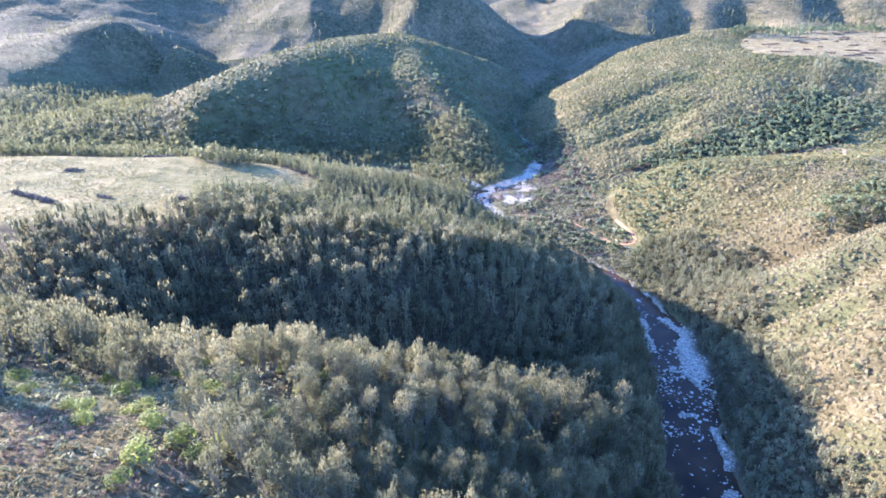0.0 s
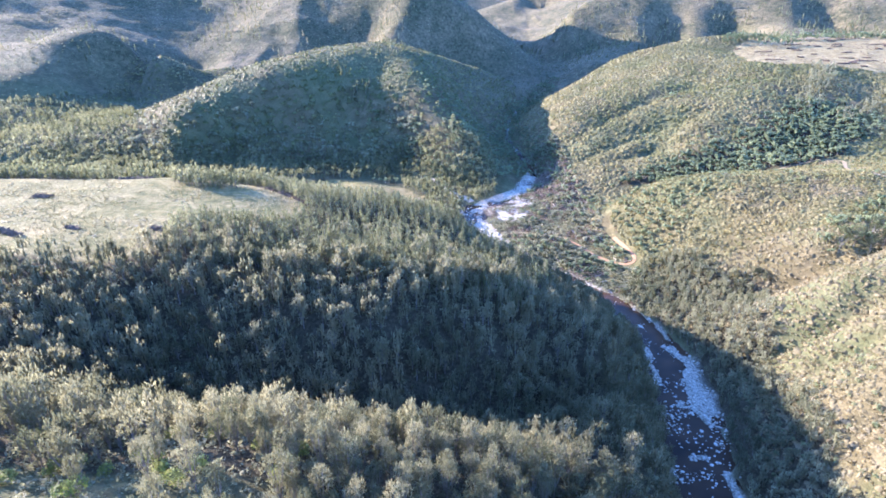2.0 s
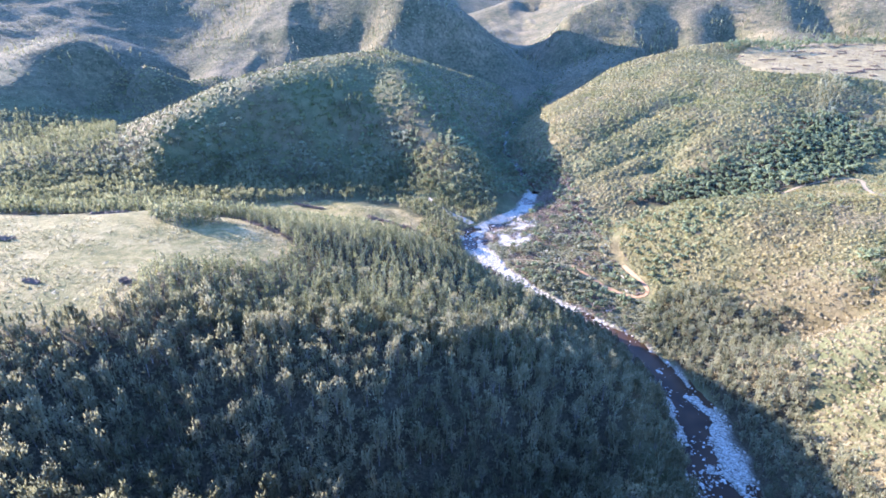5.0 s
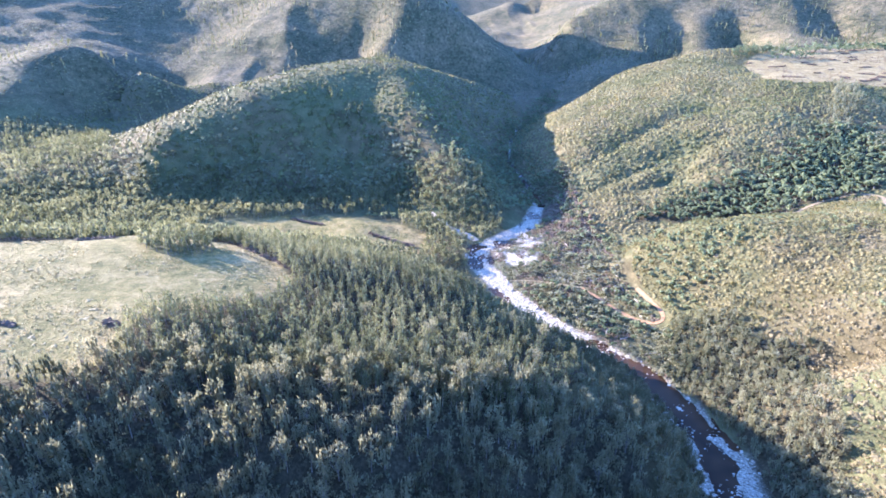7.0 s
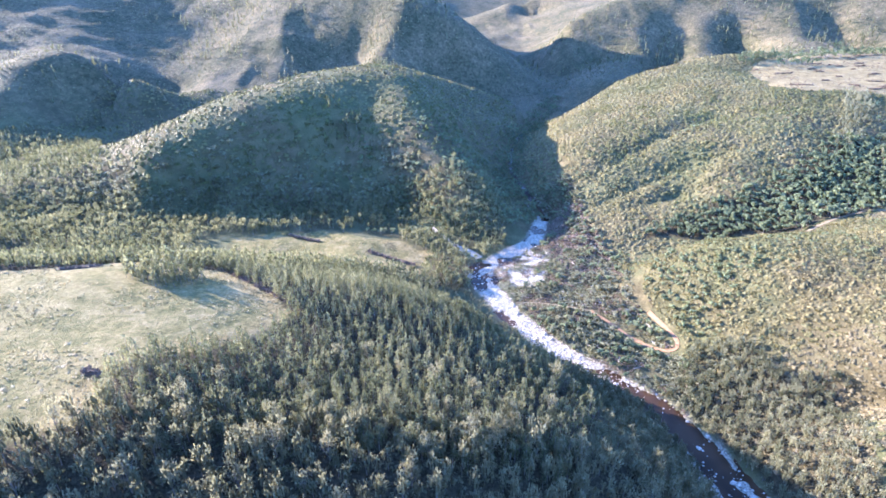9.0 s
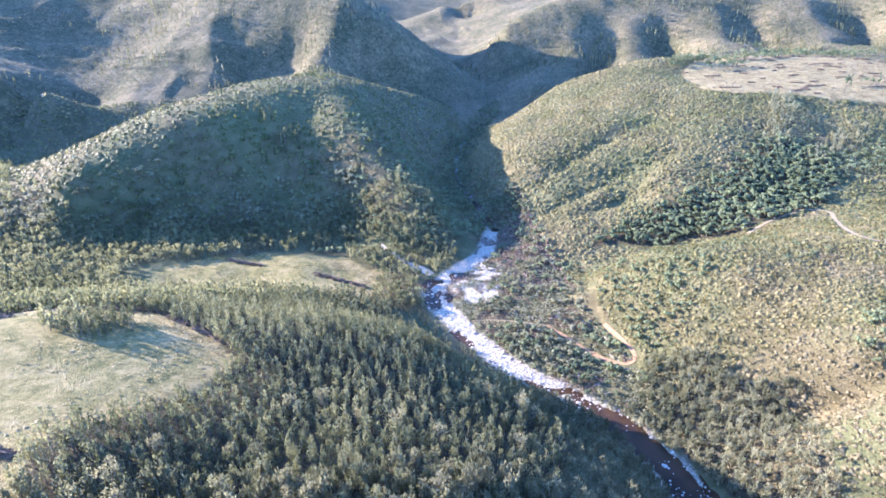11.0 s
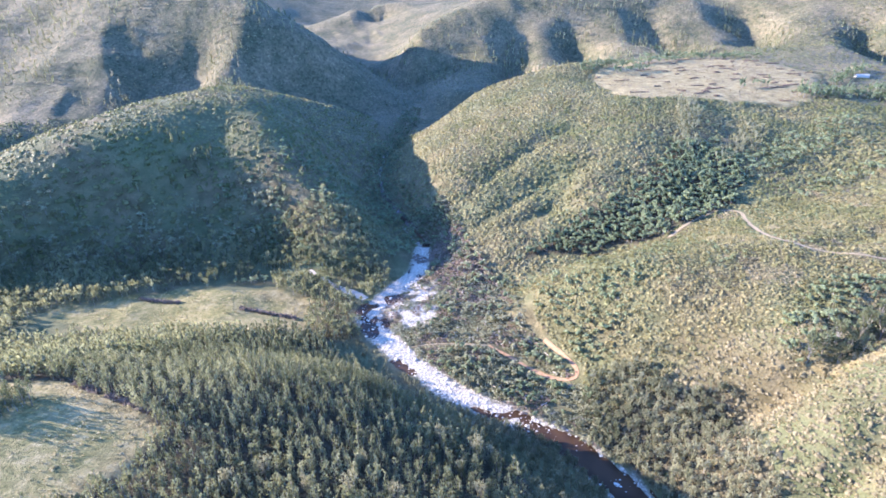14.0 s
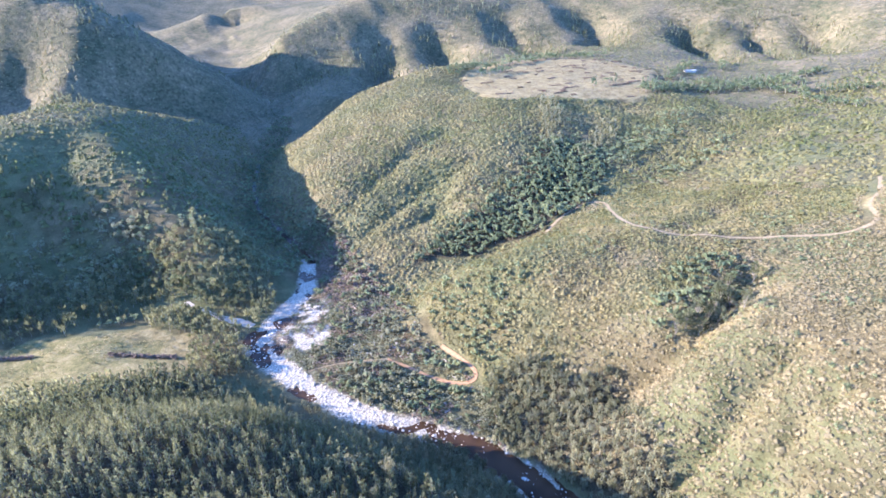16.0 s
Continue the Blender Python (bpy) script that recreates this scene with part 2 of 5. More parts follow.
# ---- lie of the land: named ridges, spurs, valleys (x, y, height at each station) ----
RIVER = [(86, -300), (88, 60), (88, 100), (92, 140), (101, 172), (111, 209), (116, 247), (113, 275), (105, 303), (84, 331), (62, 360), (45, 395), (34, 429), (31, 460), (50, 478), (80, 506), (101, 562)]
GORGE = [(97, 600), (88, 690), (105, 770), (148, 880), (185, 960), (204, 1010)]
LAND = {
    "river": [(x, y, 1.5) for x, y in RIVER],
    "gorge": [(97, 600, 4), (88, 690, 9), (105, 770, 15), (148, 880, 22), (185, 960, 28), (204, 1010, 33), (228, 1100, 40), (250, 1300, 50), (235, 1450, 60), (255, 1650, 66), (300, 1900, 76)],
    "left_bank": [(64, 100, 22), (62, 135, 26), (66, 172, 26), (76, 215, 28), (76, 255, 27), (58, 300, 25), (36, 338, 15), (14, 390, 5), (2, 435, 3)],
    "right_bank": [(112, 60, 6), (116, 130, 8), (122, 165, 9), (134, 210, 8), (140, 247, 9), (140, 280, 6), (127, 315, 4), (127, 345, 4), (120, 380, 4), (110, 430, 5), (122, 480, 7), (122, 540, 14)],
    "flood_plain": [(92, 335, 3), (80, 362, 3), (64, 400, 2.5), (80, 405, 3), (98, 388, 3.5), (70, 440, 3), (88, 455, 3.5), (100, 425, 4), (108, 470, 5), (112, 520, 8)],
    "near_slope": [(-40, -10, 112), (-52, 50, 102), (-59, 62, 99), (-75, 82, 92), (-76, 105, 80), (-45, 122, 74), (0, 128, 59), (33, 146, 39)],
    "near_slope_east": [(0, 0, 110), (8, 40, 88), (-12, 70, 74), (24, 86, 56), (48, 116, 34)],
    "near_slope_west": [(-150, 0, 128), (-125, 60, 106), (-125, 100, 90), (-110, 130, 75)],
    "near_gully": [(-230, 172, 72), (-130, 170, 55), (-90, 168, 44), (-50, 165, 38), (-10, 167, 31), (25, 173, 22), (58, 190, 13)],
    "plateau_rim": [(-170, 211, 72), (-115, 213, 69), (-60, 197, 62), (-19, 189, 55), (20, 209, 48), (40, 236, 44)],
    "plateau": [(-300, 300, 72), (-205, 290, 72), (-140, 275, 71), (-80, 300, 63), (-50, 270, 59), (-7, 255, 54), (33, 262, 44)],
    "plateau_back": [(-300, 345, 66), (-227, 345, 67), (-160, 352, 65), (-100, 345, 60), (-60, 335, 57), (-16, 340, 47), (12, 325, 41)],
    "back_slope": [(-300, 450, 22), (-174, 440, 20), (-80, 440, 16), (-30, 440, 10)],
    "side_valley": [(-700, 560, 40), (-500, 560, 24), (-350, 535, 16), (-174, 519, 8), (-100, 522, 7), (-31, 503, 5), (8, 495, 3)],
    "dome_foot": [(-420, 585, 28), (-205, 578, 16), (-110, 575, 12), (-22, 548, 6), (28, 520, 5)],
    "dome_crest": [(-332, 770, 40), (-285, 735, 64), (-225, 755, 88), (-162, 780, 104), (-115, 815, 108), (-75, 880, 106), (-40, 940, 99), (15, 955, 78), (72, 960, 62), (110, 978, 48), (150, 990, 33)],
    "dome_back": [(-52, 1012, 88), (0, 1025, 64), (50, 1040, 46), (110, 1055, 36), (170, 1050, 34)],
    "dome_east": [(-5, 850, 88), (40, 870, 66), (85, 890, 44), (120, 905, 30)],
    "dome_spur": [(-43, 760, 106), (-28, 690, 89), (-15, 640, 72), (8, 595, 51), (32, 555, 31), (48, 532, 12)],
    "dome_bowl": [(-170, 612, 36), (-125, 625, 40), (-96, 634, 44), (-82, 612, 29), (-60, 592, 19), (-26, 568, 12)],
    "dome_shoulder": [(-258, 592, 48), (-222, 615, 59), (-176, 660, 85), (-130, 674, 86), (-92, 686, 84), (-62, 705, 86)],
    "dome_gully": [(18, 740, 70), (34, 680, 44), (54, 625, 22), (66, 580, 12)],
    "west_ridge": [(-68, 985, 97), (-60, 1040, 122), (-42, 1100, 162), (-34, 1150, 197), (-90, 1240, 235), (-220, 1450, 310)],
    "west_flank": [(-10, 1145, 187), (22, 1130, 168), (62, 1120, 143), (104, 1145, 121), (155, 1190, 90), (185, 1310, 76), (92, 1330, 116), (30, 1400, 152), (-40, 1480, 205)],
    "west_spur": [(-440, 1000, 42), (-403, 1043, 57), (-350, 1065, 82), (-290, 1095, 102), (-250, 1112, 134), (-228, 1200, 186), (-260, 1500, 320)],
    "west_valley": [(-345, 830, 24), (-270, 900, 36), (-200, 960, 52), (-135, 1020, 73), (-108, 1070, 97), (-104, 1120, 136), (-128, 1180, 186), (-150, 1300, 256)],
    "far_west_spur": [(-385, 860, 28), (-408, 900, 64), (-440, 930, 84), (-490, 960, 100), (-540, 980, 122), (-600, 980, 116), (-660, 960, 108), (-760, 950, 98)],
    "far_west_front": [(-548, 910, 102), (-545, 850, 80), (-525, 780, 52), (-500, 720, 36)],
    "far_west_ridge": [(-610, 1120, 118), (-690, 1260, 165), (-830, 1450, 255), (-1000, 1700, 360)],
    "far_west_valley": [(-420, 800, 24), (-440, 850, 26), (-470, 1030, 52), (-440, 1100, 78), (-400, 1250, 130), (-480, 1500, 235)],
    "clearing_edge": [(112, 590, 20), (132, 640, 44), (140, 700, 46), (150, 750, 43), (165, 790, 40)],
    "clearing_crest": [(165, 790, 42), (182, 825, 45), (205, 850, 51), (232, 865, 62), (262, 872, 78), (300, 872, 92), (340, 868, 104), (380, 862, 113), (425, 855, 116)],
    "clearing_back": [(205, 905, 30), (260, 935, 44), (300, 950, 58), (350, 960, 72), (430, 960, 86), (520, 980, 100)],
    "clearing": [(403, 790, 101), (470, 690, 97), (546, 640, 92), (682, 700, 98), (684, 830, 106), (540, 900, 110), (470, 850, 108)],
    "clearing_face": [(160, 680, 56), (195, 720, 62), (240, 700, 74), (303, 683, 87), (375, 675, 96), (240, 605, 67), (262, 590, 70), (330, 590, 84), (400, 575, 82), (450, 590, 86)],
    "clearing_foot": [(140, 480, 12), (175, 505, 24), (210, 548, 40), (243, 510, 46), (263, 496, 44)],
    "kloof": [(150, 447, 8), (197, 437, 19), (250, 455, 29), (310, 468, 42), (360, 495, 56), (420, 512, 66), (480, 520, 74)],
    "east_spur": [(132, 430, 9), (150, 425, 24), (170, 413, 40), (200, 395, 53), (235, 385, 57), (290, 400, 53), (330, 432, 47), (455, 440, 58), (516, 400, 77), (628, 380, 93), (900, 300, 140)],
    "east_front": [(150, 349, 17), (193, 348, 48), (217, 365, 56), (270, 349, 64), (327, 290, 72), (351, 260, 81)],
    "east_gully": [(158, 288, 9), (178, 276, 20), (213, 284, 50), (258, 290, 61), (300, 305, 68)],
    "south_spur": [(150, 227, 14), (176, 258, 34), (222, 250, 61), (258, 248, 69), (302, 235, 75), (400, 230, 98)],
    "south_slope": [(133, 160, 20), (140, 140, 34), (169, 195, 38), (194, 190, 57), (209, 205, 64), (200, 130, 70), (270, 170, 88), (360, 150, 115)],
    "terraces": [(650, 430, 86), (752, 440, 90), (784, 640, 92), (875, 500, 106), (1100, 600, 130)],
    "east_mountain": [(262, 1290, 84), (300, 1340, 130), (350, 1380, 156), (415, 1400, 178), (520, 1430, 214), (800, 1500, 250), (1034, 1350, 225), (1300, 1100, 230), (1700, 700, 260)],
    "east_mountain_foot": [(272, 988, 66), (330, 1090, 80), (350, 1230, 74), (440, 1230, 113), (600, 1205, 116), (710, 1090, 130), (774, 1000, 116), (1000, 900, 140), (1093, 1000, 172)],
    "far_west_mountain": [(-900, 1050, 120), (-1100, 1150, 190), (-1350, 1250, 280), (-1650, 1350, 350)],
    "far_hills": [(60, 2100, 90), (118, 2250, 104), (255, 2280, 146), (395, 2300, 187), (530, 2300, 194), (650, 2300, 180), (900, 2300, 220)],
    "far_hill_foot": [(150, 1900, 80), (330, 1850, 86), (420, 1980, 122), (330, 2100, 108), (500, 2050, 160), (260, 2550, 90), (480, 2650, 120), (800, 2700, 160)],
    "far_range": [(-2600, 1500, 420), (-1500, 2600, 420), (-300, 3600, 400), (600, 4200, 300), (1800, 3600, 380), (2800, 2000, 400), (3200, 500, 380)],
    "near_west": [(-300, 0, 135), (-420, 150, 112), (-330, 220, 84), (-450, 320, 80), (-700, 380, 92)],
    "behind": [(-900, -700, 250), (-200, -300, 180), (86, -600, 2), (300, -300, 140), (330, 40, 112), (900, -500, 240), (1500, 0, 230)],
}


def stations(line):
    """Points along a line, about every 45 m (fewer for the far ones)."""
    out = []
    for (ax, ay, az), (bx, by, bz) in zip(line, line[1:]):
        n = max(1, round(math.hypot(bx - ax, by - ay) / (45 if ay < 900 else 75)))
        out += [(ax + (bx - ax) * i / n, ay + (by - ay) * i / n, az + (bz - az) * i / n) for i in range(n)]
    return out + [line[-1]]


KNOTS = {}
for line in LAND.values():
    for x, y, z in stations(line):
        KNOTS.setdefault((round(x / 6), round(y / 6)), (x, y, z))
KNOTS = np.array(list(KNOTS.values()))


def kernel(r2):
    return -np.sqrt(r2 + 18.0**2)


def solve_land(k):
    n = len(k)
    r2 = ((k[:, None, :2] - k[None, :, :2]) ** 2).sum(-1)
    a = np.zeros((n + 3, n + 3))
    a[:n, :n] = kernel(r2) + np.eye(n) * 1.2
    a[:n, n:] = np.c_[np.ones(n), k[:, :2] / 1000]
    a[n:, :n] = a[:n, n:].T
    return np.linalg.solve(a, np.r_[k[:, 2], 0, 0, 0])


LAND_W = solve_land(KNOTS)


def smooth_land(x, y):
    out = np.empty(len(x))
    for s in range(0, len(x), 20000):
        px, py = x[s:s + 20000], y[s:s + 20000]
        r2 = (px[:, None] - KNOTS[:, 0]) ** 2 + (py[:, None] - KNOTS[:, 1]) ** 2
        out[s:s + 20000] = kernel(r2) @ LAND_W[:-3] + LAND_W[-3] + LAND_W[-2] * px / 1000 + LAND_W[-1] * py / 1000
    return out


def hashed(i, j, seed):
    v = np.sin(i * 127.1 + j * 311.7 + seed * 74.7) * 43758.5453
    return v - np.floor(v)


def vnoise(x, y, size, seed=0):
    """Smooth value noise, -1 to 1."""
    u, v = x / size, y / size
    i, j = np.floor(u), np.floor(v)
    fu, fv = u - i, v - j
    fu, fv = fu * fu * (3 - 2 * fu), fv * fv * (3 - 2 * fv)
    a, b = hashed(i, j, seed), hashed(i + 1, j, seed)
    c, d = hashed(i, j + 1, seed), hashed(i + 1, j + 1, seed)
    return 2 * ((a * (1 - fu) + b * fu) * (1 - fv) + (c * (1 - fu) + d * fu) * fv) - 1


def fbm(x, y, size, octaves=3, seed=0):
    return sum(vnoise(x, y, size / 2**n, seed + n) * 0.5**n for n in range(octaves))


def away(x, y, line):
    """Distance to a polyline, and how far along it the nearest point lies (in segments)."""
    best, where = np.full(len(x), 1e9), np.zeros(len(x))
    for n, (a, b) in enumerate(zip(line, line[1:])):
        ax, ay, bx, by = a[0], a[1], b[0], b[1]
        dx, dy = bx - ax, by - ay
        t = np.clip(((x - ax) * dx + (y - ay) * dy) / (dx * dx + dy * dy), 0, 1)
        d = np.hypot(x - ax - t * dx, y - ay - t * dy)
        near = d < best
        best[near], where[near] = d[near], (n + t)[near]
    return best, where


def inside(x, y, poly, soft=0.0):
    """Whether points lie in a plan outline, with an uneven edge."""
    if soft:
        x, y = x + soft * vnoise(x, y, 14, 5), y + soft * vnoise(x, y, 14, 9)
    hit = np.zeros(len(x), bool)
    for (ax, ay), (bx, by) in zip(poly, poly[1:] + poly[:1]):
        if ay != by:
            hit ^= ((ay > y) != (by > y)) & (x < (bx - ax) * (y - ay) / (by - ay) + ax)
    return hit


def smoothstep(a, b, v):
    t = np.clip((v - a) / (b - a), 0, 1)
    return t * t * (3 - 2 * t)


# plan outlines
MEADOW = [(-420, 330), (-227, 338), (-162, 357), (-114, 349), (-98, 331), (-62, 302), (-86, 272), (-114, 259), (-118, 240), (-114, 230), (-130, 220), (-175, 216), (-420, 240)]
LOW_MEADOW = [(-190, 522), (-100, 528), (-28, 506), (-6, 488), (-12, 442), (-75, 449), (-150, 477)]
PLANTATION = [(-98, 332), (-62, 302), (-86, 272), (-114, 259), (-118, 240), (-112, 226), (-60, 214), (0, 208), (40, 222), (58, 262), (46, 310), (22, 352), (8, 400), (-4, 438), (-75, 446), (-160, 474), (-260, 495), (-420, 470), (-420, 350), (-227, 345), (-160, 360), (-114, 352)]
FELLED = [(394, 786), (374, 700), (390, 664), (462, 649), (494, 623), (553, 609), (638, 650), (717, 730), (716, 798), (690, 865), (640, 905), (560, 930), (480, 870)]
KLOOF = [(158, 480), (182, 494), (220, 498), (262, 502), (305, 522), (340, 548), (366, 548), (390, 528), (374, 494), (345, 462), (301, 455), (258, 446), (224, 458), (188, 469)]
GULLY_WOOD = [(203, 280), (216, 296), (240, 312), (262, 316), (284, 304), (290, 286), (262, 281), (232, 276)]
BANK_WOOD = [(122, 325), (139, 341), (162, 324), (182, 285), (166, 262), (158, 228), (142, 178), (133, 146), (131, 80), (98, 80), (104, 120), (112, 160), (122, 205), (129, 240), (126, 280), (117, 308)]


# hollows worn into the far mountain: from foot to head, then half-width and depth
HOLLOWS = [
    (372, 975, 508, 1292, 38, 46), (530, 1030, 624, 1240, 36, 44), (748, 1035, 795, 1215, 54, 58), (905, 1010, 985, 1200, 58, 58),
    (930, 755, 1085, 975, 46, 54), (1018, 699, 1160, 872, 44, 54), (1100, 658, 1230, 810, 44, 54), (-180, 1050, -240, 1220, 45, 22),
    (178, 278, 216, 269, 9, 13), (216, 269, 276, 279, 10, 13), (148, 228, 222, 225, 8, 11), (150, 207, 205, 203, 8, 10), (140, 158, 205, 172, 9, 6), (150, 345, 228, 334, 12, 4), (300, 345, 380, 352, 14, 6),
    (125, 538, 210, 560, 9, 5), (210, 560, 266, 566, 10, 5), (157, 586, 284, 641, 10, 6), (147, 528, 255, 523, 9, 5), (201, 530, 256, 557, 8, 4), (186, 410, 228, 372, 8, 3), (150, 395, 196, 368, 8, 3),
]


def river_half(y):
    return 6.0 + 5.0 * smoothstep(340, 150, y) + 1.2 * np.exp(-((y - 455) / 40.0) ** 2) + 3.5 * np.exp(-((y - 230) / 34.0) ** 2)


def side_of_river(x, y):
    """Distance from the river's middle line, minus on its left bank."""
    best, side = np.full(len(x), 1e9), np.zeros(len(x))
    line = RIVER + GORGE
    for (ax, ay), (bx, by) in zip(line, line[1:]):
        dx, dy = bx - ax, by - ay
        t = np.clip(((x - ax) * dx + (y - ay) * dy) / (dx * dx + dy * dy), 0, 1)
        d = np.hypot(x - ax - t * dx, y - ay - t * dy)
        near = d < best
        best[near] = d[near]
        side[near] = np.where((x - ax) * dy - (y - ay) * dx > 0, d, -d)[near]
    return side


def gravel_bar(x, y, across):
    """How far the bed is a dry white bar (1) rather than a channel (0)."""
    def band(v, a, b, soft):
        return smoothstep(a - soft, a + soft, v) * smoothstep(b + soft, b - soft, v)
    wob = across + 2.5 * vnoise(x, y, 14, 71)
    low = band(y, 224, 284, 8) * band(wob, -12, -6, 1.2) * 0.9
    low = low + band(y, 202, 262, 6) * band(wob, 3.5, 13, 1.5) * smoothstep(-0.7, 0.1, vnoise(x, y, 6, 75))
    low = low + band(y, 172, 222, 6) * 0.8 * smoothstep(0.0, 0.5, vnoise(x, y, 5, 72))
    low = low + band(y, 60, 174, 6) * band(wob, 8, 13, 1.2) * smoothstep(-0.4, 0.2, vnoise(x, y, 7, 76))
    edge = band(y, 262, 330, 8) * band(wob, 7, 12, 1.2) * 0.8
    high = smoothstep(305, 335, y) * (0.3 + 0.7 * smoothstep(-0.38, 0.12, vnoise(x, y, 9, 73) + 0.3 * vnoise(x, y, 4, 74)))
    high = high + band(y, 338, 402, 8) * band(wob, -3, 9, 1.5) * 0.8
    return np.clip(low + edge + high, 0, 1)


def land(x, y):
    h = smooth_land(x, y)
    d, _ = away(x, y, RIVER)
    rough = smoothstep(15, 90, d) * (1 - 0.75 * (inside(x, y, MEADOW) | inside(x, y, FELLED)))
    far = smoothstep(450, 1100, y) + smoothstep(350, 700, np.abs(x))
    close = smoothstep(950, 550, y) * smoothstep(900, 500, np.abs(x))
    h = h + rough * (fbm(x, y, 60, 3, 3) * (1.8 + 2.5 * far) * close + np.abs(vnoise(x, y, 35, 21)) * -1.5 * smoothstep(800, 500, y) + far * -4 * np.abs(fbm(x, y, 170, 3, 31)))
    for ax, ay, bx, by, wide, deep in HOLLOWS:
        off, along = away(x + 0.35 * wide * vnoise(x, y, wide, 51), y + 0.35 * wide * vnoise(x, y, wide, 52), [(ax, ay), (bx, by)])
        h = h - deep * np.exp(-((off / wide) ** 1.4)) * (0.4 + 0.6 * np.sin(0.3 + 2.6 * along))
    crag = smoothstep(820, 1000, y) * smoothstep(3000, 1800, y)
    h = h - crag * (5.0 * np.abs(vnoise(x + 20 * vnoise(x, y, 60, 57), y, 55, 55)) + 2.5 * np.abs(vnoise(x, y, 24, 56)))
    h = np.where(y < 600, np.maximum(h, 1.3), h)
    half = river_half(y)
    across = side_of_river(x, y)
    bed = 0.05 + 1.15 * gravel_bar(x, y, across) + 0.25 * vnoise(x, y, 5, 40)
    k = smoothstep(half + 10, half - 1, d) * (y < 640)
    return h * (1 - k) + bed * k


def spread(centre0, centre1, step, low, high, grow):
    mids = list(np.arange(centre0, centre1 + step, step))
    s, v = step, mids[-1]
    while v < high:
        s = min(s * grow, 120)
        v += s
        mids.append(v)
    s, v = step, mids[0]
    while v > low:
        s = min(s * grow, 120)
        v -= s
        mids.insert(0, v)
    return np.array(mids)


GX, GY = spread(-230, 340, 3.2, -2700, 3300, 1.03), spread(40, 520, 3.2, -800, 4700, 1.017)
gx, gy = [g.ravel() for g in np.meshgrid(GX, GY)]
GZ = land(gx, gy).reshape(len(GY), len(GX))


def height(x, y):
    """Height of the finished ground."""
    i = np.clip(np.searchsorted(GX, x) - 1, 0, len(GX) - 2)
    j = np.clip(np.searchsorted(GY, y) - 1, 0, len(GY) - 2)
    u, v = (x - GX[i]) / (GX[i + 1] - GX[i]), (y - GY[j]) / (GY[j + 1] - GY[j])
    return (GZ[j, i] * (1 - u) + GZ[j, i + 1] * u) * (1 - v) + (GZ[j + 1, i] * (1 - u) + GZ[j + 1, i + 1] * u) * v


def mesh_of(name, verts, faces, material, smooth=False, **attributes):
    """A mesh from arrays; faces all have the same number of corners."""
    me = bpy.data.meshes.new(name)
    verts, faces = np.asarray(verts, np.float32), np.asarray(faces, np.int32)
    n, k = faces.shape
    me.vertices.add(len(verts))
    me.vertices.foreach_set("co", verts.ravel())
    me.loops.add(n * k)
    me.loops.foreach_set("vertex_index", faces.ravel())
    me.polygons.add(n)
    me.polygons.foreach_set("loop_start", np.arange(0, n * k, k, dtype=np.int32))
    me.polygons.foreach_set("use_smooth", np.full(n, smooth))
    for key, values in attributes.items():
        me.attributes.new(key, "FLOAT", "POINT").data.foreach_set("value", np.asarray(values, np.float32))
    me.materials.append(material)
    me.update(calc_edges=True)
    return me


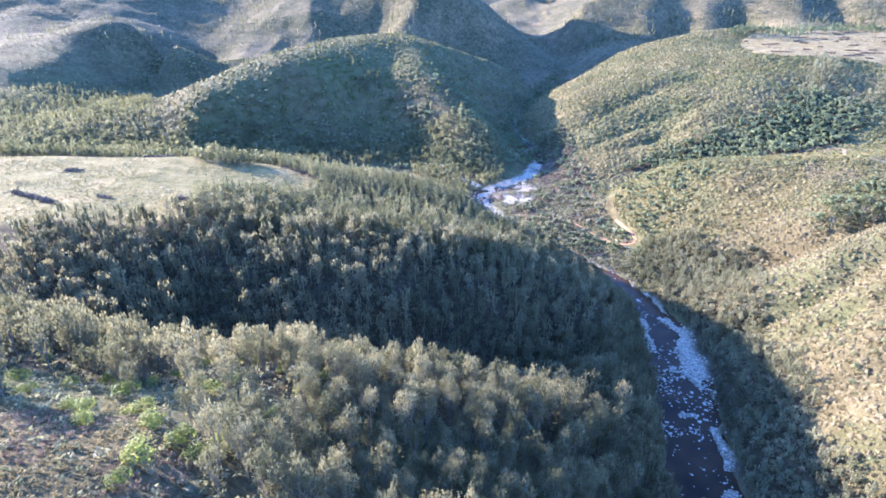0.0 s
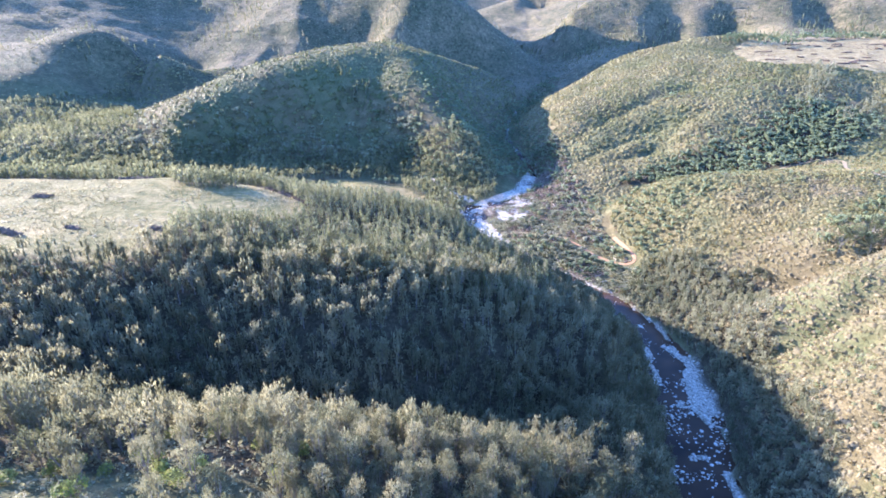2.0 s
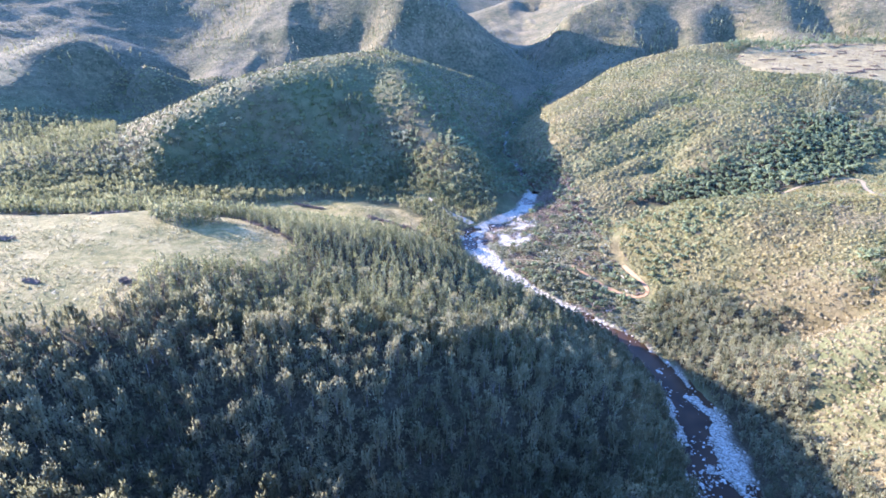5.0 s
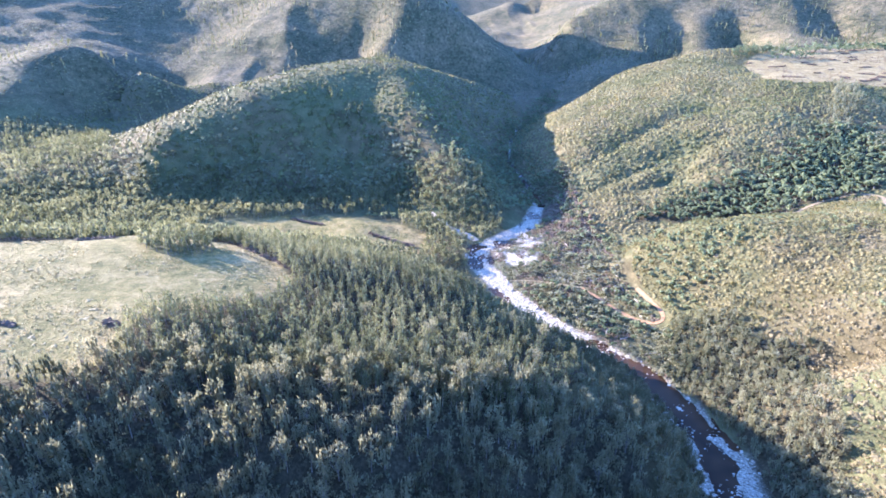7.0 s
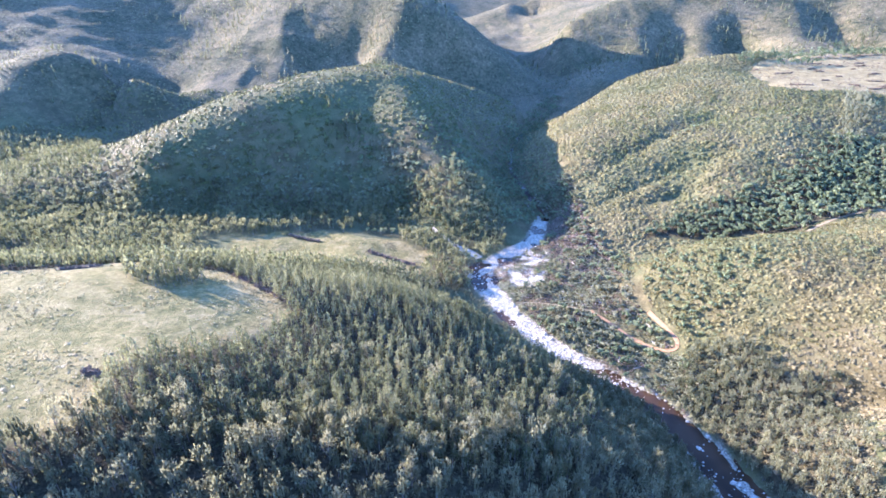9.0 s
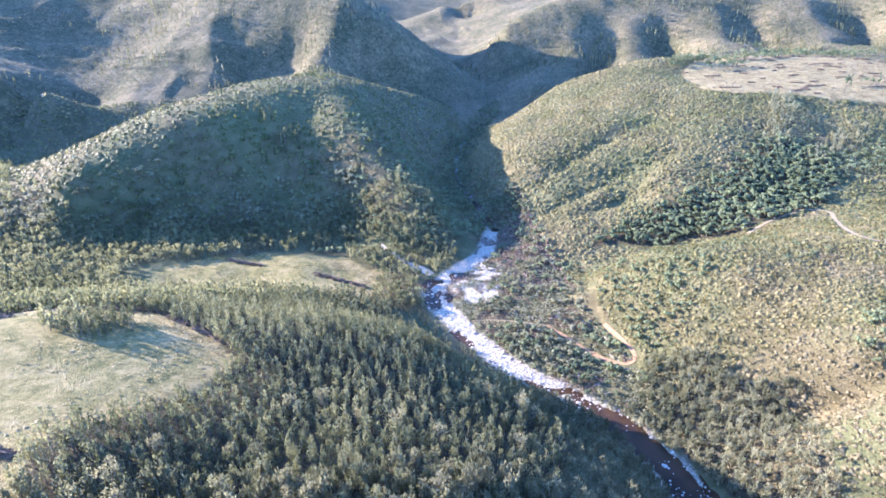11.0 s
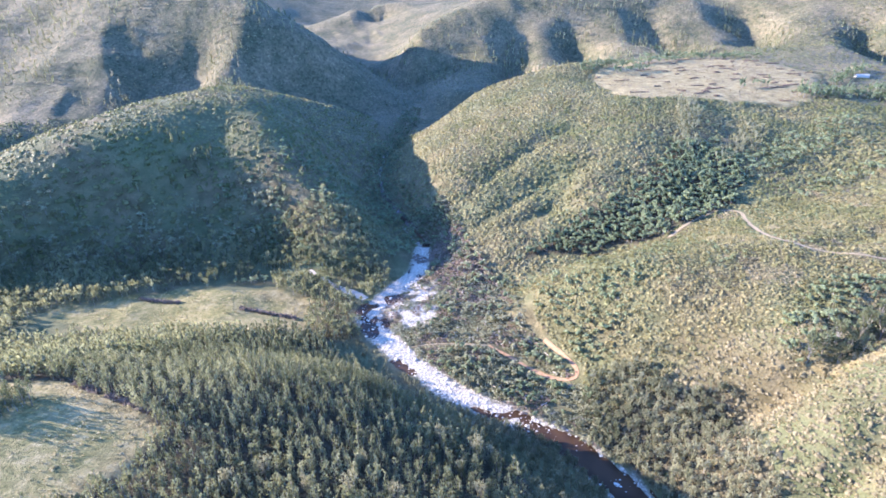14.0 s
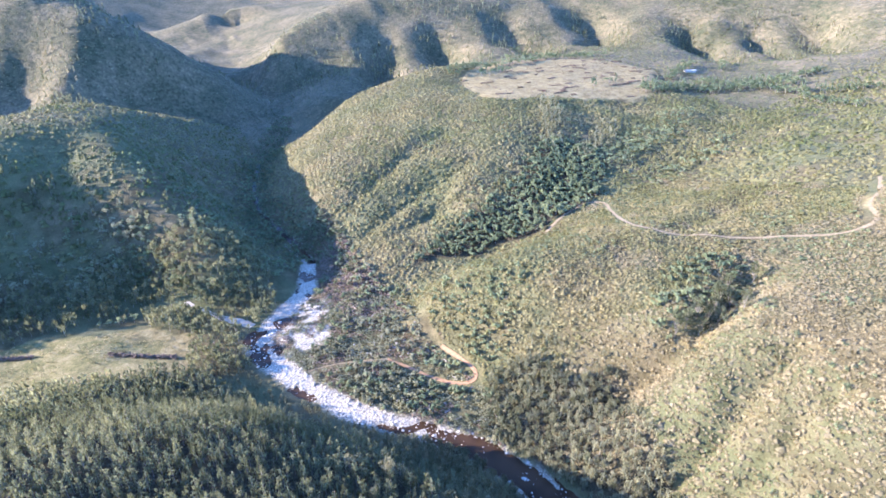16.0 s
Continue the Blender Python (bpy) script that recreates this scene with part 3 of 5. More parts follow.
def build_ground():
    nx, ny = len(GX), len(GY)
    i, j = [a.ravel() for a in np.meshgrid(np.arange(nx - 1), np.arange(ny - 1))]
    v = j * nx + i
    d, _ = away(gx, gy, RIVER)
    wood = (inside(gx, gy, PLANTATION, 4) | inside(gx, gy, KLOOF, 6) | ((gx < 70) & (gy < 235) & (gy > 104))) * 1.0
    wood = np.maximum(wood, inside(gx, gy, BANK_WOOD, 4) * 0.9)
    wood = np.maximum(wood, 0.3 * ((side_of_river(gx, gy) > 0) & (gx < 130) & (gy > 290) & (gy < 600)))
    meadow = (inside(gx, gy, MEADOW, 5) | inside(gx, gy, LOW_MEADOW, 5)) * 1.0
    felled = inside(gx, gy, FELLED, 12) * 1.0
    rim = np.minimum(away(gx, gy, MEADOW[1:10])[0], away(gx, gy, LOW_MEADOW[2:6])[0] * 0.5)
    felled = np.maximum(felled, 0.8 * smoothstep(13, 3, rim + 4 * vnoise(gx, gy, 8, 33)) * (meadow > 0))
    felled = np.maximum(felled, smoothstep(16, 9, np.hypot(gx - 825, gy - 480) + 5 * vnoise(gx, gy, 10, 34)))
    felled = np.maximum(felled, 0.8 * smoothstep(13, 6, np.hypot(gx - 393, gy - 278) + 4 * vnoise(gx, gy, 8, 35)))
    bend = away(gx, gy, [(104, 378), (115, 357), (124, 345), (131, 341), (137, 347), (136, 358), (131, 372), (127, 393), (121, 430)])[0]
    felled = np.maximum(felled, 0.4 * smoothstep(3.5, 1.0, bend + 4 * vnoise(gx, gy, 6, 36)))
    felled = np.maximum(felled, 0.7 * smoothstep(9, 4, np.hypot(gx + 179, gy - 247) + 4 * vnoise(gx, gy, 6, 39)))
    cut = away(gx, gy, [(213, 277), (225, 265), (238, 258), (272, 260)])[0]
    felled = np.maximum(felled, 0.8 * smoothstep(5, 2, cut + 3 * vnoise(gx, gy, 7, 37)))
    felled = np.maximum(felled, 0.8 * smoothstep(8, 3, np.hypot(gx - 148, gy - 461) + 3 * vnoise(gx, gy, 6, 38)))
    gravel = smoothstep(3, -1, d - river_half(gy) - 3 * vnoise(gx, gy, 9, 2)) * (gy < 640)
    gravel = gravel * np.clip(gravel_bar(gx, gy, side_of_river(gx, gy)) + 0.15, 0, 1)
    bar = inside(gx, gy, [(50, 452), (62, 462), (74, 476), (84, 470), (80, 446), (68, 428), (56, 430)], 4)
    gravel = np.maximum(gravel, bar * smoothstep(-0.5, 0.0, vnoise(gx, gy, 8, 18)))
    bar = inside(gx, gy, [(38, 462), (52, 470), (78, 500), (92, 492), (84, 465), (62, 440), (44, 428)], 5)
    gravel = np.maximum(gravel, bar * smoothstep(-0.2, 0.3, vnoise(gx, gy, 9, 17)))
    sage = smoothstep(720, 1000, gy + 40 * vnoise(gx, gy, 60, 6)) + smoothstep(560, 760, gx)
    me = mesh_of("ground", np.c_[gx, gy, GZ.ravel()], np.c_[v, v + 1, v + nx + 1, v + nx], M_GROUND, True, wooded=wood, meadow=meadow, felled=felled, gravel=gravel, sage=np.clip(sage, 0, 1))
    tagged(new("ground", me), "scrub-covered hills and river valley floor with bare meadow", "ground", kind="structure")


build_ground()


def ribbon(name, line, half, lift, material, label, category, level=None):
    """A strip of even width laid over the ground along a line."""
    pts = []
    for (ax, ay), (bx, by) in zip(line, line[1:]):
        n = max(2, int(math.hypot(bx - ax, by - ay) / 3))
        pts += [(ax + (bx - ax) * i / n, ay + (by - ay) * i / n) for i in range(n)]
    p = np.array(pts + [line[-1]], float)
    for _ in range(8):
        p[1:-1] = (p[:-2] + 2 * p[1:-1] + p[2:]) / 4
    way = np.gradient(p, axis=0)
    side = np.c_[way[:, 1], -way[:, 0]] / np.hypot(way[:, 0], way[:, 1])[:, None]
    cols = np.linspace(-1, 1, 5)
    w = half(p[:, 1]) if callable(half) else np.full(len(p), half) * (1 + 0.25 * vnoise(p[:, 0], p[:, 1], 9, 3) + 0.22 * vnoise(p[:, 0], p[:, 1], 3.5, 4))
    xy = p[:, None, :] + side[:, None, :] * (cols[None, :, None] * w[:, None, None])
    x, y = xy[..., 0].ravel(), xy[..., 1].ravel()
    z = np.full(len(x), float(level)) if level is not None else height(x, y) + lift
    j, i = [a.ravel() for a in np.meshgrid(np.arange(len(p) - 1), np.arange(4), indexing="ij")]
    v = j * 5 + i
    me = mesh_of(name, np.c_[x, y, z], np.c_[v, v + 1, v + 6, v + 5], material, True)
    return tagged(new(name, me), label, category, kind="structure")


ribbon("water", RIVER, lambda y: river_half(y) + 4, 0, M_WATER, "dark tea-brown river water in a rocky bed", "river", 0.75)


# ---- roads and tracks ----
ribbon("dirt_road", [(96, 392), (104, 378), (115, 357), (124, 345), (131, 342), (135, 347), (134, 356), (131, 366), (128, 380)], 1.05, 0.25, M_ROAD, "orange dirt road in a hairpin bend above the river", "road")
ribbon("foot_path", [(50, 409), (66, 406), (81, 400), (96, 392)], 0.7, 0.1, M_TRACK, "pale narrow path through riverside scrub", "path")
ribbon("farm_track", [(262, 441), (290, 452), (318, 458), (331, 446), (312, 420), (295, 394), (281, 366), (283, 344), (300, 319), (328, 290), (345, 268), (356, 262), (372, 264), (389, 280), (410, 282), (450, 300)], 1.3, 0.15, M_TRACK, "pale dirt track along a grassy spur", "road")
ribbon("ford_track", [(-3, 531), (4, 520), (12, 511), (16, 500), (26, 492), (33, 479)], lambda y: 1.3 + 2.2 * smoothstep(516, 492, y) + 0.6 * vnoise(y, y, 6, 7), 0.2, M_SAND, "pale sandy track down to the river", "road")
ribbon("hill_track", [(679, 1076), (681, 1044), (661, 987), (642, 931), (586, 894), (530, 868)], 3.0, 0.4, M_TRACK, "pale track across the felled plateau", "road")


ribbon("stream", [(101, 560), (97, 600), (90, 660), (89, 690), (95, 735), (105, 770), (126, 830)], 2.2, 0.35, M_WATER, "narrow dark stream in the gorge bottom", "stream")


# ---- plants ----
def leaf_cards(rng, blobs, count, size, spray=0.0, loose=0.55):
    """Bent, kite-shaped leaf clumps over the outside of some rounded masses; sprays are slender and point up and out."""
    blobs = np.array(blobs, float)
    area = blobs[:, 3] * blobs[:, 5]
    which = rng.choice(len(blobs), count, p=area / area.sum())
    d = rng.normal(size=(count, 3))
    d[:, 2] = np.where(d[:, 2] < -0.5, -d[:, 2], d[:, 2])
    d /= np.linalg.norm(d, axis=1)[:, None]
    b = blobs[which]
    p = b[:, :3] + d * b[:, 3:] * rng.uniform(0.55 if spray else 0.62, 1.08, (count, 1))
    if spray:
        u = d * (1.25 - 0.75 * spray) + rng.normal(size=(count, 3)) * 0.45 + (0, 0, spray)
        n = d + rng.normal(size=(count, 3)) * 0.6
        n = n - u * ((n * u).sum(1) / (u * u).sum(1))[:, None]
    else:
        n = d + rng.normal(size=(count, 3)) * loose + (0, 0, 0.45)
        u = np.cross(n, rng.normal(size=(count, 3)))
    n /= np.linalg.norm(n, axis=1)[:, None] + 1e-9
    u /= np.linalg.norm(u, axis=1)[:, None] + 1e-9
    v = np.cross(n, u)
    s = size * rng.uniform(0.6, 1.35, (count, 1))
    long, wide = (1.45, 0.5) if spray else (1.05, 0.62)
    verts = np.stack([p - u * s * long * 0.9, p + v * s * wide - n * s * 0.2, p + u * s * long, p - v * s * wide - n * s * 0.2], 1).reshape(-1, 3)
    return verts, np.arange(count * 4).reshape(-1, 4)


def stem(points, radii, sides=5):
    """A tapered, bent stem."""
    verts, faces = [], []
    for n, ((x, y, z), r) in enumerate(zip(points, radii)):
        verts += [(x + r * math.cos(6.2832 * k / sides), y + r * math.sin(6.2832 * k / sides), z) for k in range(sides)]
        if n:
            faces += [((n - 1) * sides + k, (n - 1) * sides + (k + 1) % sides, n * sides + (k + 1) % sides, n * sides + k) for k in range(sides)]
    return np.array(verts, float), np.array(faces)


def joined(parts):
    verts, faces, at = [], [], 0
    for v, f in parts:
        verts.append(v)
        faces.append(f + at)
        at += len(v)
    return np.concatenate(verts), np.concatenate(faces)


def crown_bodies(rng, blobs, rings, fill=0.8):
    """The dense inside of a crown: one uneven, closed mass for each rounded part of it."""
    out = []
    for bx, by, bz, rx, ry, rz in blobs:
        verts, faces = [], []
        for k in range(rings + 1):
            up = -1.1 + 2.3 * k / rings
            for s in range(6):
                r = math.cos(up) * fill * rng.uniform(0.75, 1.2)
                a = 6.2832 * (s + 0.5 * (k % 2) + rng.uniform(-0.2, 0.2)) / 6
                verts.append((bx + rx * r * math.cos(a), by + ry * r * math.sin(a), bz + rz * fill * math.sin(up) * rng.uniform(0.9, 1.1)))
                if k:
                    faces.append(((k - 1) * 6 + s, (k - 1) * 6 + (s + 1) % 6, k * 6 + (s + 1) % 6, k * 6 + s))
        t = rings * 6
        faces += [(t, t + 1, t + 2, t + 3), (t, t + 3, t + 4, t + 5)]
        out.append((np.array(verts, float), np.array(faces)))
    return out


def wattle(rng, cards, size, limbs=4, thin=False, dense=False):
    """A many-stemmed tree with an uneven, feathery crown: trunk with limbs, and crown. About 9 m high."""
    wood, blobs = [], []
    lean = rng.normal(size=2) * 0.5
    wood.append(stem([(0, 0, -1.2), (lean[0] * 0.4, lean[1] * 0.4, 3.0), (lean[0], lean[1], 7.4)], [0.2, 0.14, 0.05], 3 if thin else 5))
    blobs.append((lean[0], lean[1], 6.4, 1.4, 1.4, 2.3))
    blobs.append((lean[0] * 0.5, lean[1] * 0.5, 4.0, 1.9, 1.9, 1.8))
    blobs.append((rng.normal() * 0.4, rng.normal() * 0.4, 2.0, 1.5, 1.5, 1.4))
    for k in range(limbs):
        a = 6.2832 * (k + rng.uniform(-0.3, 0.3)) / limbs
        r, top = rng.uniform(1.1, 2.0), rng.uniform(4.4, 7.4)
        x, y = r * math.cos(a), r * math.sin(a)
        if not thin:
            wood.append(stem([(0, 0, rng.uniform(0.3, 2.5)), (x * 0.55, y * 0.55, top * 0.62), (x, y, top)], [0.11, 0.08, 0.03], 4))
        blobs.append((x, y, top - 0.4, rng.uniform(0.9, 1.3), rng.uniform(0.9, 1.3), rng.uniform(1.4, 2.2)))
    return joined(wood), joined((crown_bodies(rng, blobs, 1, 0.5) if dense else []) + [leaf_cards(rng, blobs, cards, size, 0.7)])


def spire(rng, cards, size):
    """A slender plantation tree, about 8 m high."""
    lean = rng.normal(size=2) * 0.25
    wood = [stem([(0, 0, -1.0), (lean[0] * 0.5, lean[1] * 0.5, 4), (lean[0], lean[1], 8.8)], [0.14, 0.09, 0.02], 3)]
    blobs = [(lean[0] * z / 8 + rng.normal() * 0.2, lean[1] * z / 8 + rng.normal() * 0.2, z, w, w, h) for z, w, h in ((1.8, 1.15, 1.5), (3.7, 1.2, 1.8), (5.7, 0.98, 1.7), (7.4, 0.56, 1.3))]
    return joined(wood), leaf_cards(rng, blobs, cards, size, 1.0)


def dome_tree(rng, cards, size, dense=False):
    """A low broad-crowned tree, about 6 m high."""
    wood = [stem([(0, 0, -1.0), (0.1, 0.1, 2.2), (0.3, 0.1, 4.6)], [0.2, 0.15, 0.05], 4)]
    blobs = [(rng.normal() * 1.1, rng.normal() * 1.1, rng.uniform(2.8, 4.8), rng.uniform(1.2, 1.9), rng.uniform(1.2, 1.9), rng.uniform(1.0, 1.7)) for _ in range(4)]
    return joined(wood), joined((crown_bodies(rng, blobs, 2, 0.72) if dense else []) + [leaf_cards(rng, blobs, cards, size)])


def bush(rng, cards, size, tall=1.0):
    """A rounded shrub of about 1 m radius, on the ground."""
    wood = [stem([(0, 0, -0.4), (0.05, 0, 0.3), (0.1, 0.1, 0.8 * tall)], [0.06, 0.05, 0.02], 3)]
    blobs = [(rng.normal() * 0.35, rng.normal() * 0.35, rng.uniform(0.3, 0.6) * tall, rng.uniform(0.6, 0.9), rng.uniform(0.6, 0.9), rng.uniform(0.5, 0.8) * tall) for _ in range(3)]
    return joined(wood), leaf_cards(rng, blobs, cards, size)


def lump(rng, rings, cards, size):
    """A dense rounded shrub of about 1 m radius: an uneven leafy dome with loose tufts on it."""
    sides = 6
    verts, faces = [], []
    for k in range(rings + 1):
        up = 1.25 * k / rings
        for s in range(sides):
            r = math.cos(up) * rng.uniform(0.7, 1.3)
            a = 6.2832 * (s + 0.5 * (k % 2) + rng.uniform(-0.25, 0.25)) / sides
            verts.append((r * math.cos(a), r * math.sin(a), -0.3 if k == 0 else 0.42 * math.sin(up) * rng.uniform(0.6, 1.4)))
            if k:
                faces.append(((k - 1) * sides + s, (k - 1) * sides + (s + 1) % sides, k * sides + (s + 1) % sides, k * sides + s))
    t = rings * sides
    faces += [(t, t + 1, t + 2, t + 3), (t, t + 3, t + 4, t + 5)]
    body = (np.array(verts, float), np.array(faces))
    return None, joined([body, leaf_cards(rng, [(0, 0, 0.05, 1.1, 1.1, 0.66)], cards, size, 0.0, 0.65)])


def tuft(rng, cards, size):
    """A loose upright tuft of twigs and leaves of about 1 m radius."""
    blobs = [(rng.normal() * 0.2, rng.normal() * 0.2, rng.uniform(0.2, 0.4), rng.uniform(0.7, 1.0), rng.uniform(0.7, 1.0), rng.uniform(0.4, 0.7)) for _ in range(2)]
    return None, leaf_cards(rng, blobs, cards, size, 0.35)


def scatter(rng, box, step, keep):
    """Uneven positions over a box of the plan, kept with the chance that keep(x, y) gives."""
    x0, y0, x1, y1 = box
    x, y = [a.ravel() for a in np.meshgrid(np.arange(x0, x1, step), np.arange(y0, y1, step * 0.87))]
    x = x + rng.uniform(-0.48, 0.48, len(x)) * step
    y = y + rng.uniform(-0.48, 0.48, len(x)) * step
    ok = rng.random(len(x)) < keep(x, y)
    return x[ok], y[ok]


def stand(name, rng, kinds, x, y, scale, material, label, category, tall=(0.85, 1.2), tones=(0.0, 1.0), patch=30.0, wood=True):
    """A whole stand of plants that nobody would count: wood and leaves as two meshes, each one object of kind stuff."""
    if not len(x):
        return
    z = height(x, y)
    which = rng.integers(0, len(kinds), len(x))
    low = kinds[0][0] is None
    size = scale * (np.clip(rng.lognormal(0, 0.32, len(x)), 0.5, 1.9) if low else rng.uniform(0.75, 1.25, len(x)))
    high = size * rng.uniform(*tall, len(x))
    turn = rng.uniform(0, 6.2832, len(x))
    tone = np.clip(0.5 + 0.45 * fbm(x, y, patch, 2, 60) + rng.normal(size=len(x)) * (0.13 if low else 0.2), 0, 1) * (tones[1] - tones[0]) + tones[0]
    top = None
    for part_no, mat in ((0, M_BARK), (1, material))[0 if wood else 1:]:
        vs, fs, ts, at = [], [], [], 0
        for k, kind in enumerate(kinds):
            sel = np.nonzero(which == k)[0]
            v, f = kind[part_no]
            if not len(sel):
                continue
            c, s = np.cos(turn[sel])[:, None], np.sin(turn[sel])[:, None]
            px = (v[None, :, 0] * c - v[None, :, 1] * s) * size[sel, None] + x[sel, None]
            py = (v[None, :, 0] * s + v[None, :, 1] * c) * size[sel, None] + y[sel, None]
            pz = v[None, :, 2] * high[sel, None] + z[sel, None]
            vs.append(np.stack([px, py, pz], -1).reshape(-1, 3))
            fs.append((f[None] + (np.arange(len(sel)) * len(v))[:, None, None]).reshape(-1, 4) + at)
            ts.append(np.repeat(tone[sel], len(v)))
            at += len(sel) * len(v)
        me = mesh_of(name, np.concatenate(vs), np.concatenate(fs), mat, low, tone=np.concatenate(ts))
        if part_no == 0:
            top = tagged(new(name, me), label, category, kind="stuff")
        elif wood:
            new("foliage", me).parent = top
        else:
            tagged(new(name, me), label, category, kind="stuff")


def single_kinds(name, rng, make, count, material, label, category, group):
    """Some models of a plant as things of their own, with trunk and crown as parts; returns them for copying."""
    models = []
    for k in range(count):
        wood, leaves = make(rng)
        top = tagged(new(name), label, category, group)
        new("trunk", mesh_of("trunk", *wood, M_BARK, False)).parent = top
        tone = np.full(len(leaves[0]), (k + 0.5) / count)
        new("crown", mesh_of("crown", *leaves, material, False, tone=tone)).parent = top
        models.append(top)
    return models


def place_singles(rng, models, x, y, scale, tall=(0.85, 1.2)):
    z = height(x, y)
    used = set()
    for n in range(len(x)):
        k = int(rng.integers(0, len(models)))
        s = scale * rng.uniform(0.75, 1.25)
        m = pose(x[n], y[n], z[n], 0, 0, rng.uniform(0, 360))
        ob = models[k]
        if k in used:
            ob = copy_thing(models[k], m)
        used.add(k)
        ob.matrix_basis = m @ Matrix.Diagonal((s, s, s * rng.uniform(*tall), 1))


rng = np.random.default_rng(7)
WATTLES = [wattle(rng, 340, 0.25, 5) for _ in range(6)]
WATTLES_MID = [wattle(rng, 88, 0.36, 5, True, True) for _ in range(7)]
WATTLES_FAR = [wattle(rng, 66, 0.45, 4, True, True) for _ in range(6)]
SPIRES = [spire(rng, 92, 0.31) for _ in range(7)]
SPIRES_FAR = [spire(rng, 18, 0.74) for _ in range(5)]
DOMES = [dome_tree(rng, 54, 0.66) for _ in range(5)]
FULL_DOMES = [dome_tree(rng, 62, 0.52, True) for _ in range(6)]
TUFTS = [tuft(rng, 11, 0.36) for _ in range(6)]
UNDERGROWTH = [bush(rng, 14, 0.36) for _ in range(6)]
BUSHES_FAR = [bush(rng, 7, 0.58) for _ in range(6)]
BUSHES_COARSE = [bush(rng, 4, 0.72) for _ in range(5)]
LUMPS = [lump(rng, 1, 4, 0.4) for _ in range(9)]
LUMPS_FAR = [lump(rng, 1, 4, 0.42) for _ in range(9)]

CLUMP = [(-158, 341), (-150, 325), (-138, 318), (-120, 317), (-114, 325), (-119, 338), (-138, 343)]


def river_gap(x, y):
    return away(x, y, RIVER)[0] - river_half(y)


def bare_slope(x, y):
    """The open grassy slope under the start of the flight."""
    return (y < 84 + 6 * vnoise(x, y, 12, 4)) & (x < -36 - (y - 60) * 0.4)


def in_near_wood(x, y):
    return (x < 120) & (y < 232 + 6 * vnoise(x, y, 20, 8)) & ~inside(x, y, MEADOW, 4) & ~bare_slope(x, y) & (river_gap(x, y) > 3) & (y > 20) & (side_of_river(x, y) < 0)


def in_plantation(x, y):
    return (inside(x, y, PLANTATION, 3) | inside(x, y, CLUMP, 2)) & (y > 214 + 9 * vnoise(x, y, 18, 12)) & (river_gap(x, y) > np.where(y > 320, 20, 14))


def left_bank(x, y):
    return (side_of_river(x, y) < 0) & (river_gap(x, y) > np.where(y > 315, 6, 2)) & (x > -6) & (y < 452) & ~in_plantation(x, y) & (y > 225)


def on_flood_plain(x, y):
    return (side_of_river(x, y) > 0) & (river_gap(x, y) > 0.5) & (x < 132) & (y > 290) & (y < 600)


def dry_bar(x, y):
    return inside(x, y, [(50, 452), (62, 462), (74, 476), (84, 470), (80, 446), (68, 428), (56, 430)], 4) & (vnoise(x, y, 8, 18) > -0.25)


def off_roads(x, y, gap=2.8):
    d = np.minimum(away(x, y, [(96, 392), (115, 357), (124, 345), (131, 342), (135, 347), (130, 368), (126, 398), (138, 424)])[0], away(x, y, [(50, 409), (81, 400), (96, 392)])[0] + 1)
    d2 = away(x, y, [(262, 441), (318, 458), (331, 446), (295, 394), (281, 366), (283, 344), (300, 319), (345, 268), (356, 262), (389, 280), (450, 300)])[0]
    return (d > gap) & (d2 > gap)


# woods, nearest first
FRONT = dict(box=(-115, 60, 60, 138), step=4.9)
fx, fy = scatter(rng, FRONT["box"], FRONT["step"], lambda x, y: in_near_wood(x, y) * np.where((x < -34) & (y < 112 + 8 * vnoise(x, y, 15, 14)), 0.38, 0.95))
order = np.argsort(np.hypot(fx + 10, fy - 40))
first = order[:290]
models = single_kinds("wattle_tree", rng, lambda r: wattle(r, 980, 0.155, 6), 8, M_WATTLE, "slender grey-green wattle tree with feathery sunlit crown", "tree", "wattle trees on the near slope")
place_singles(rng, models, fx[first], fy[first], 0.94, (1.2, 1.7))
rest = order[290:]
stand("wattle_wood", rng, WATTLES, fx[rest], fy[rest], 1.0, M_WATTLE, "sunlit grey-green wattle wood on the near slope", "trees", tall=(1.2, 1.65))
x, y = scatter(rng, (-170, 70, 112, 240), 4.9, lambda x, y: in_near_wood(x, y) * ~((x > -115) & (x < 60) & (y > 60) & (y < 138)) * 0.96)
stand("valley_wood", rng, WATTLES_MID, x, y, 0.9, M_WATTLE, "dense shaded grey-green wood filling the side gully", "trees", tall=(1.05, 1.6), tones=(0.15, 1.0))
x, y = scatter(rng, (-10, 225, 110, 452), 4.6, lambda x, y: left_bank(x, y) * 0.95)
stand("bank_wood", rng, WATTLES_FAR, x[y < 315], y[y < 315], 0.8, M_WATTLE, "dark wood on the steep left river bank", "trees", tones=(0.0, 0.8))
stand("bank_shrubs", rng, WATTLES_FAR, x[y >= 315], y[y >= 315], 0.42, M_WATTLE, "low dark growth along the left river bank", "trees", tones=(0.0, 0.8))
x, y = scatter(rng, (-110, 200, 60, 300), 13, lambda x, y: in_plantation(x, y) * smoothstep(300, 215, y) * 0.7)
stand("grey_trees", rng, WATTLES, x, y, 1.1, M_WATTLE, "pale grey broad-crowned trees among plantation rows", "trees", tones=(0.6, 1.3))

x, y = scatter(rng, (-175, 62, 112, 240), 3.8, lambda x, y: in_near_wood(x, y) * ((x > -30) | (y > 116)) * 0.85)
stand("undergrowth", rng, UNDERGROWTH, x, y, 1.5, M_WATTLE, "dull olive undergrowth beneath the wattle trees", "shrubs", wood=False, tall=(0.9, 1.8), tones=(0.0, 0.7))

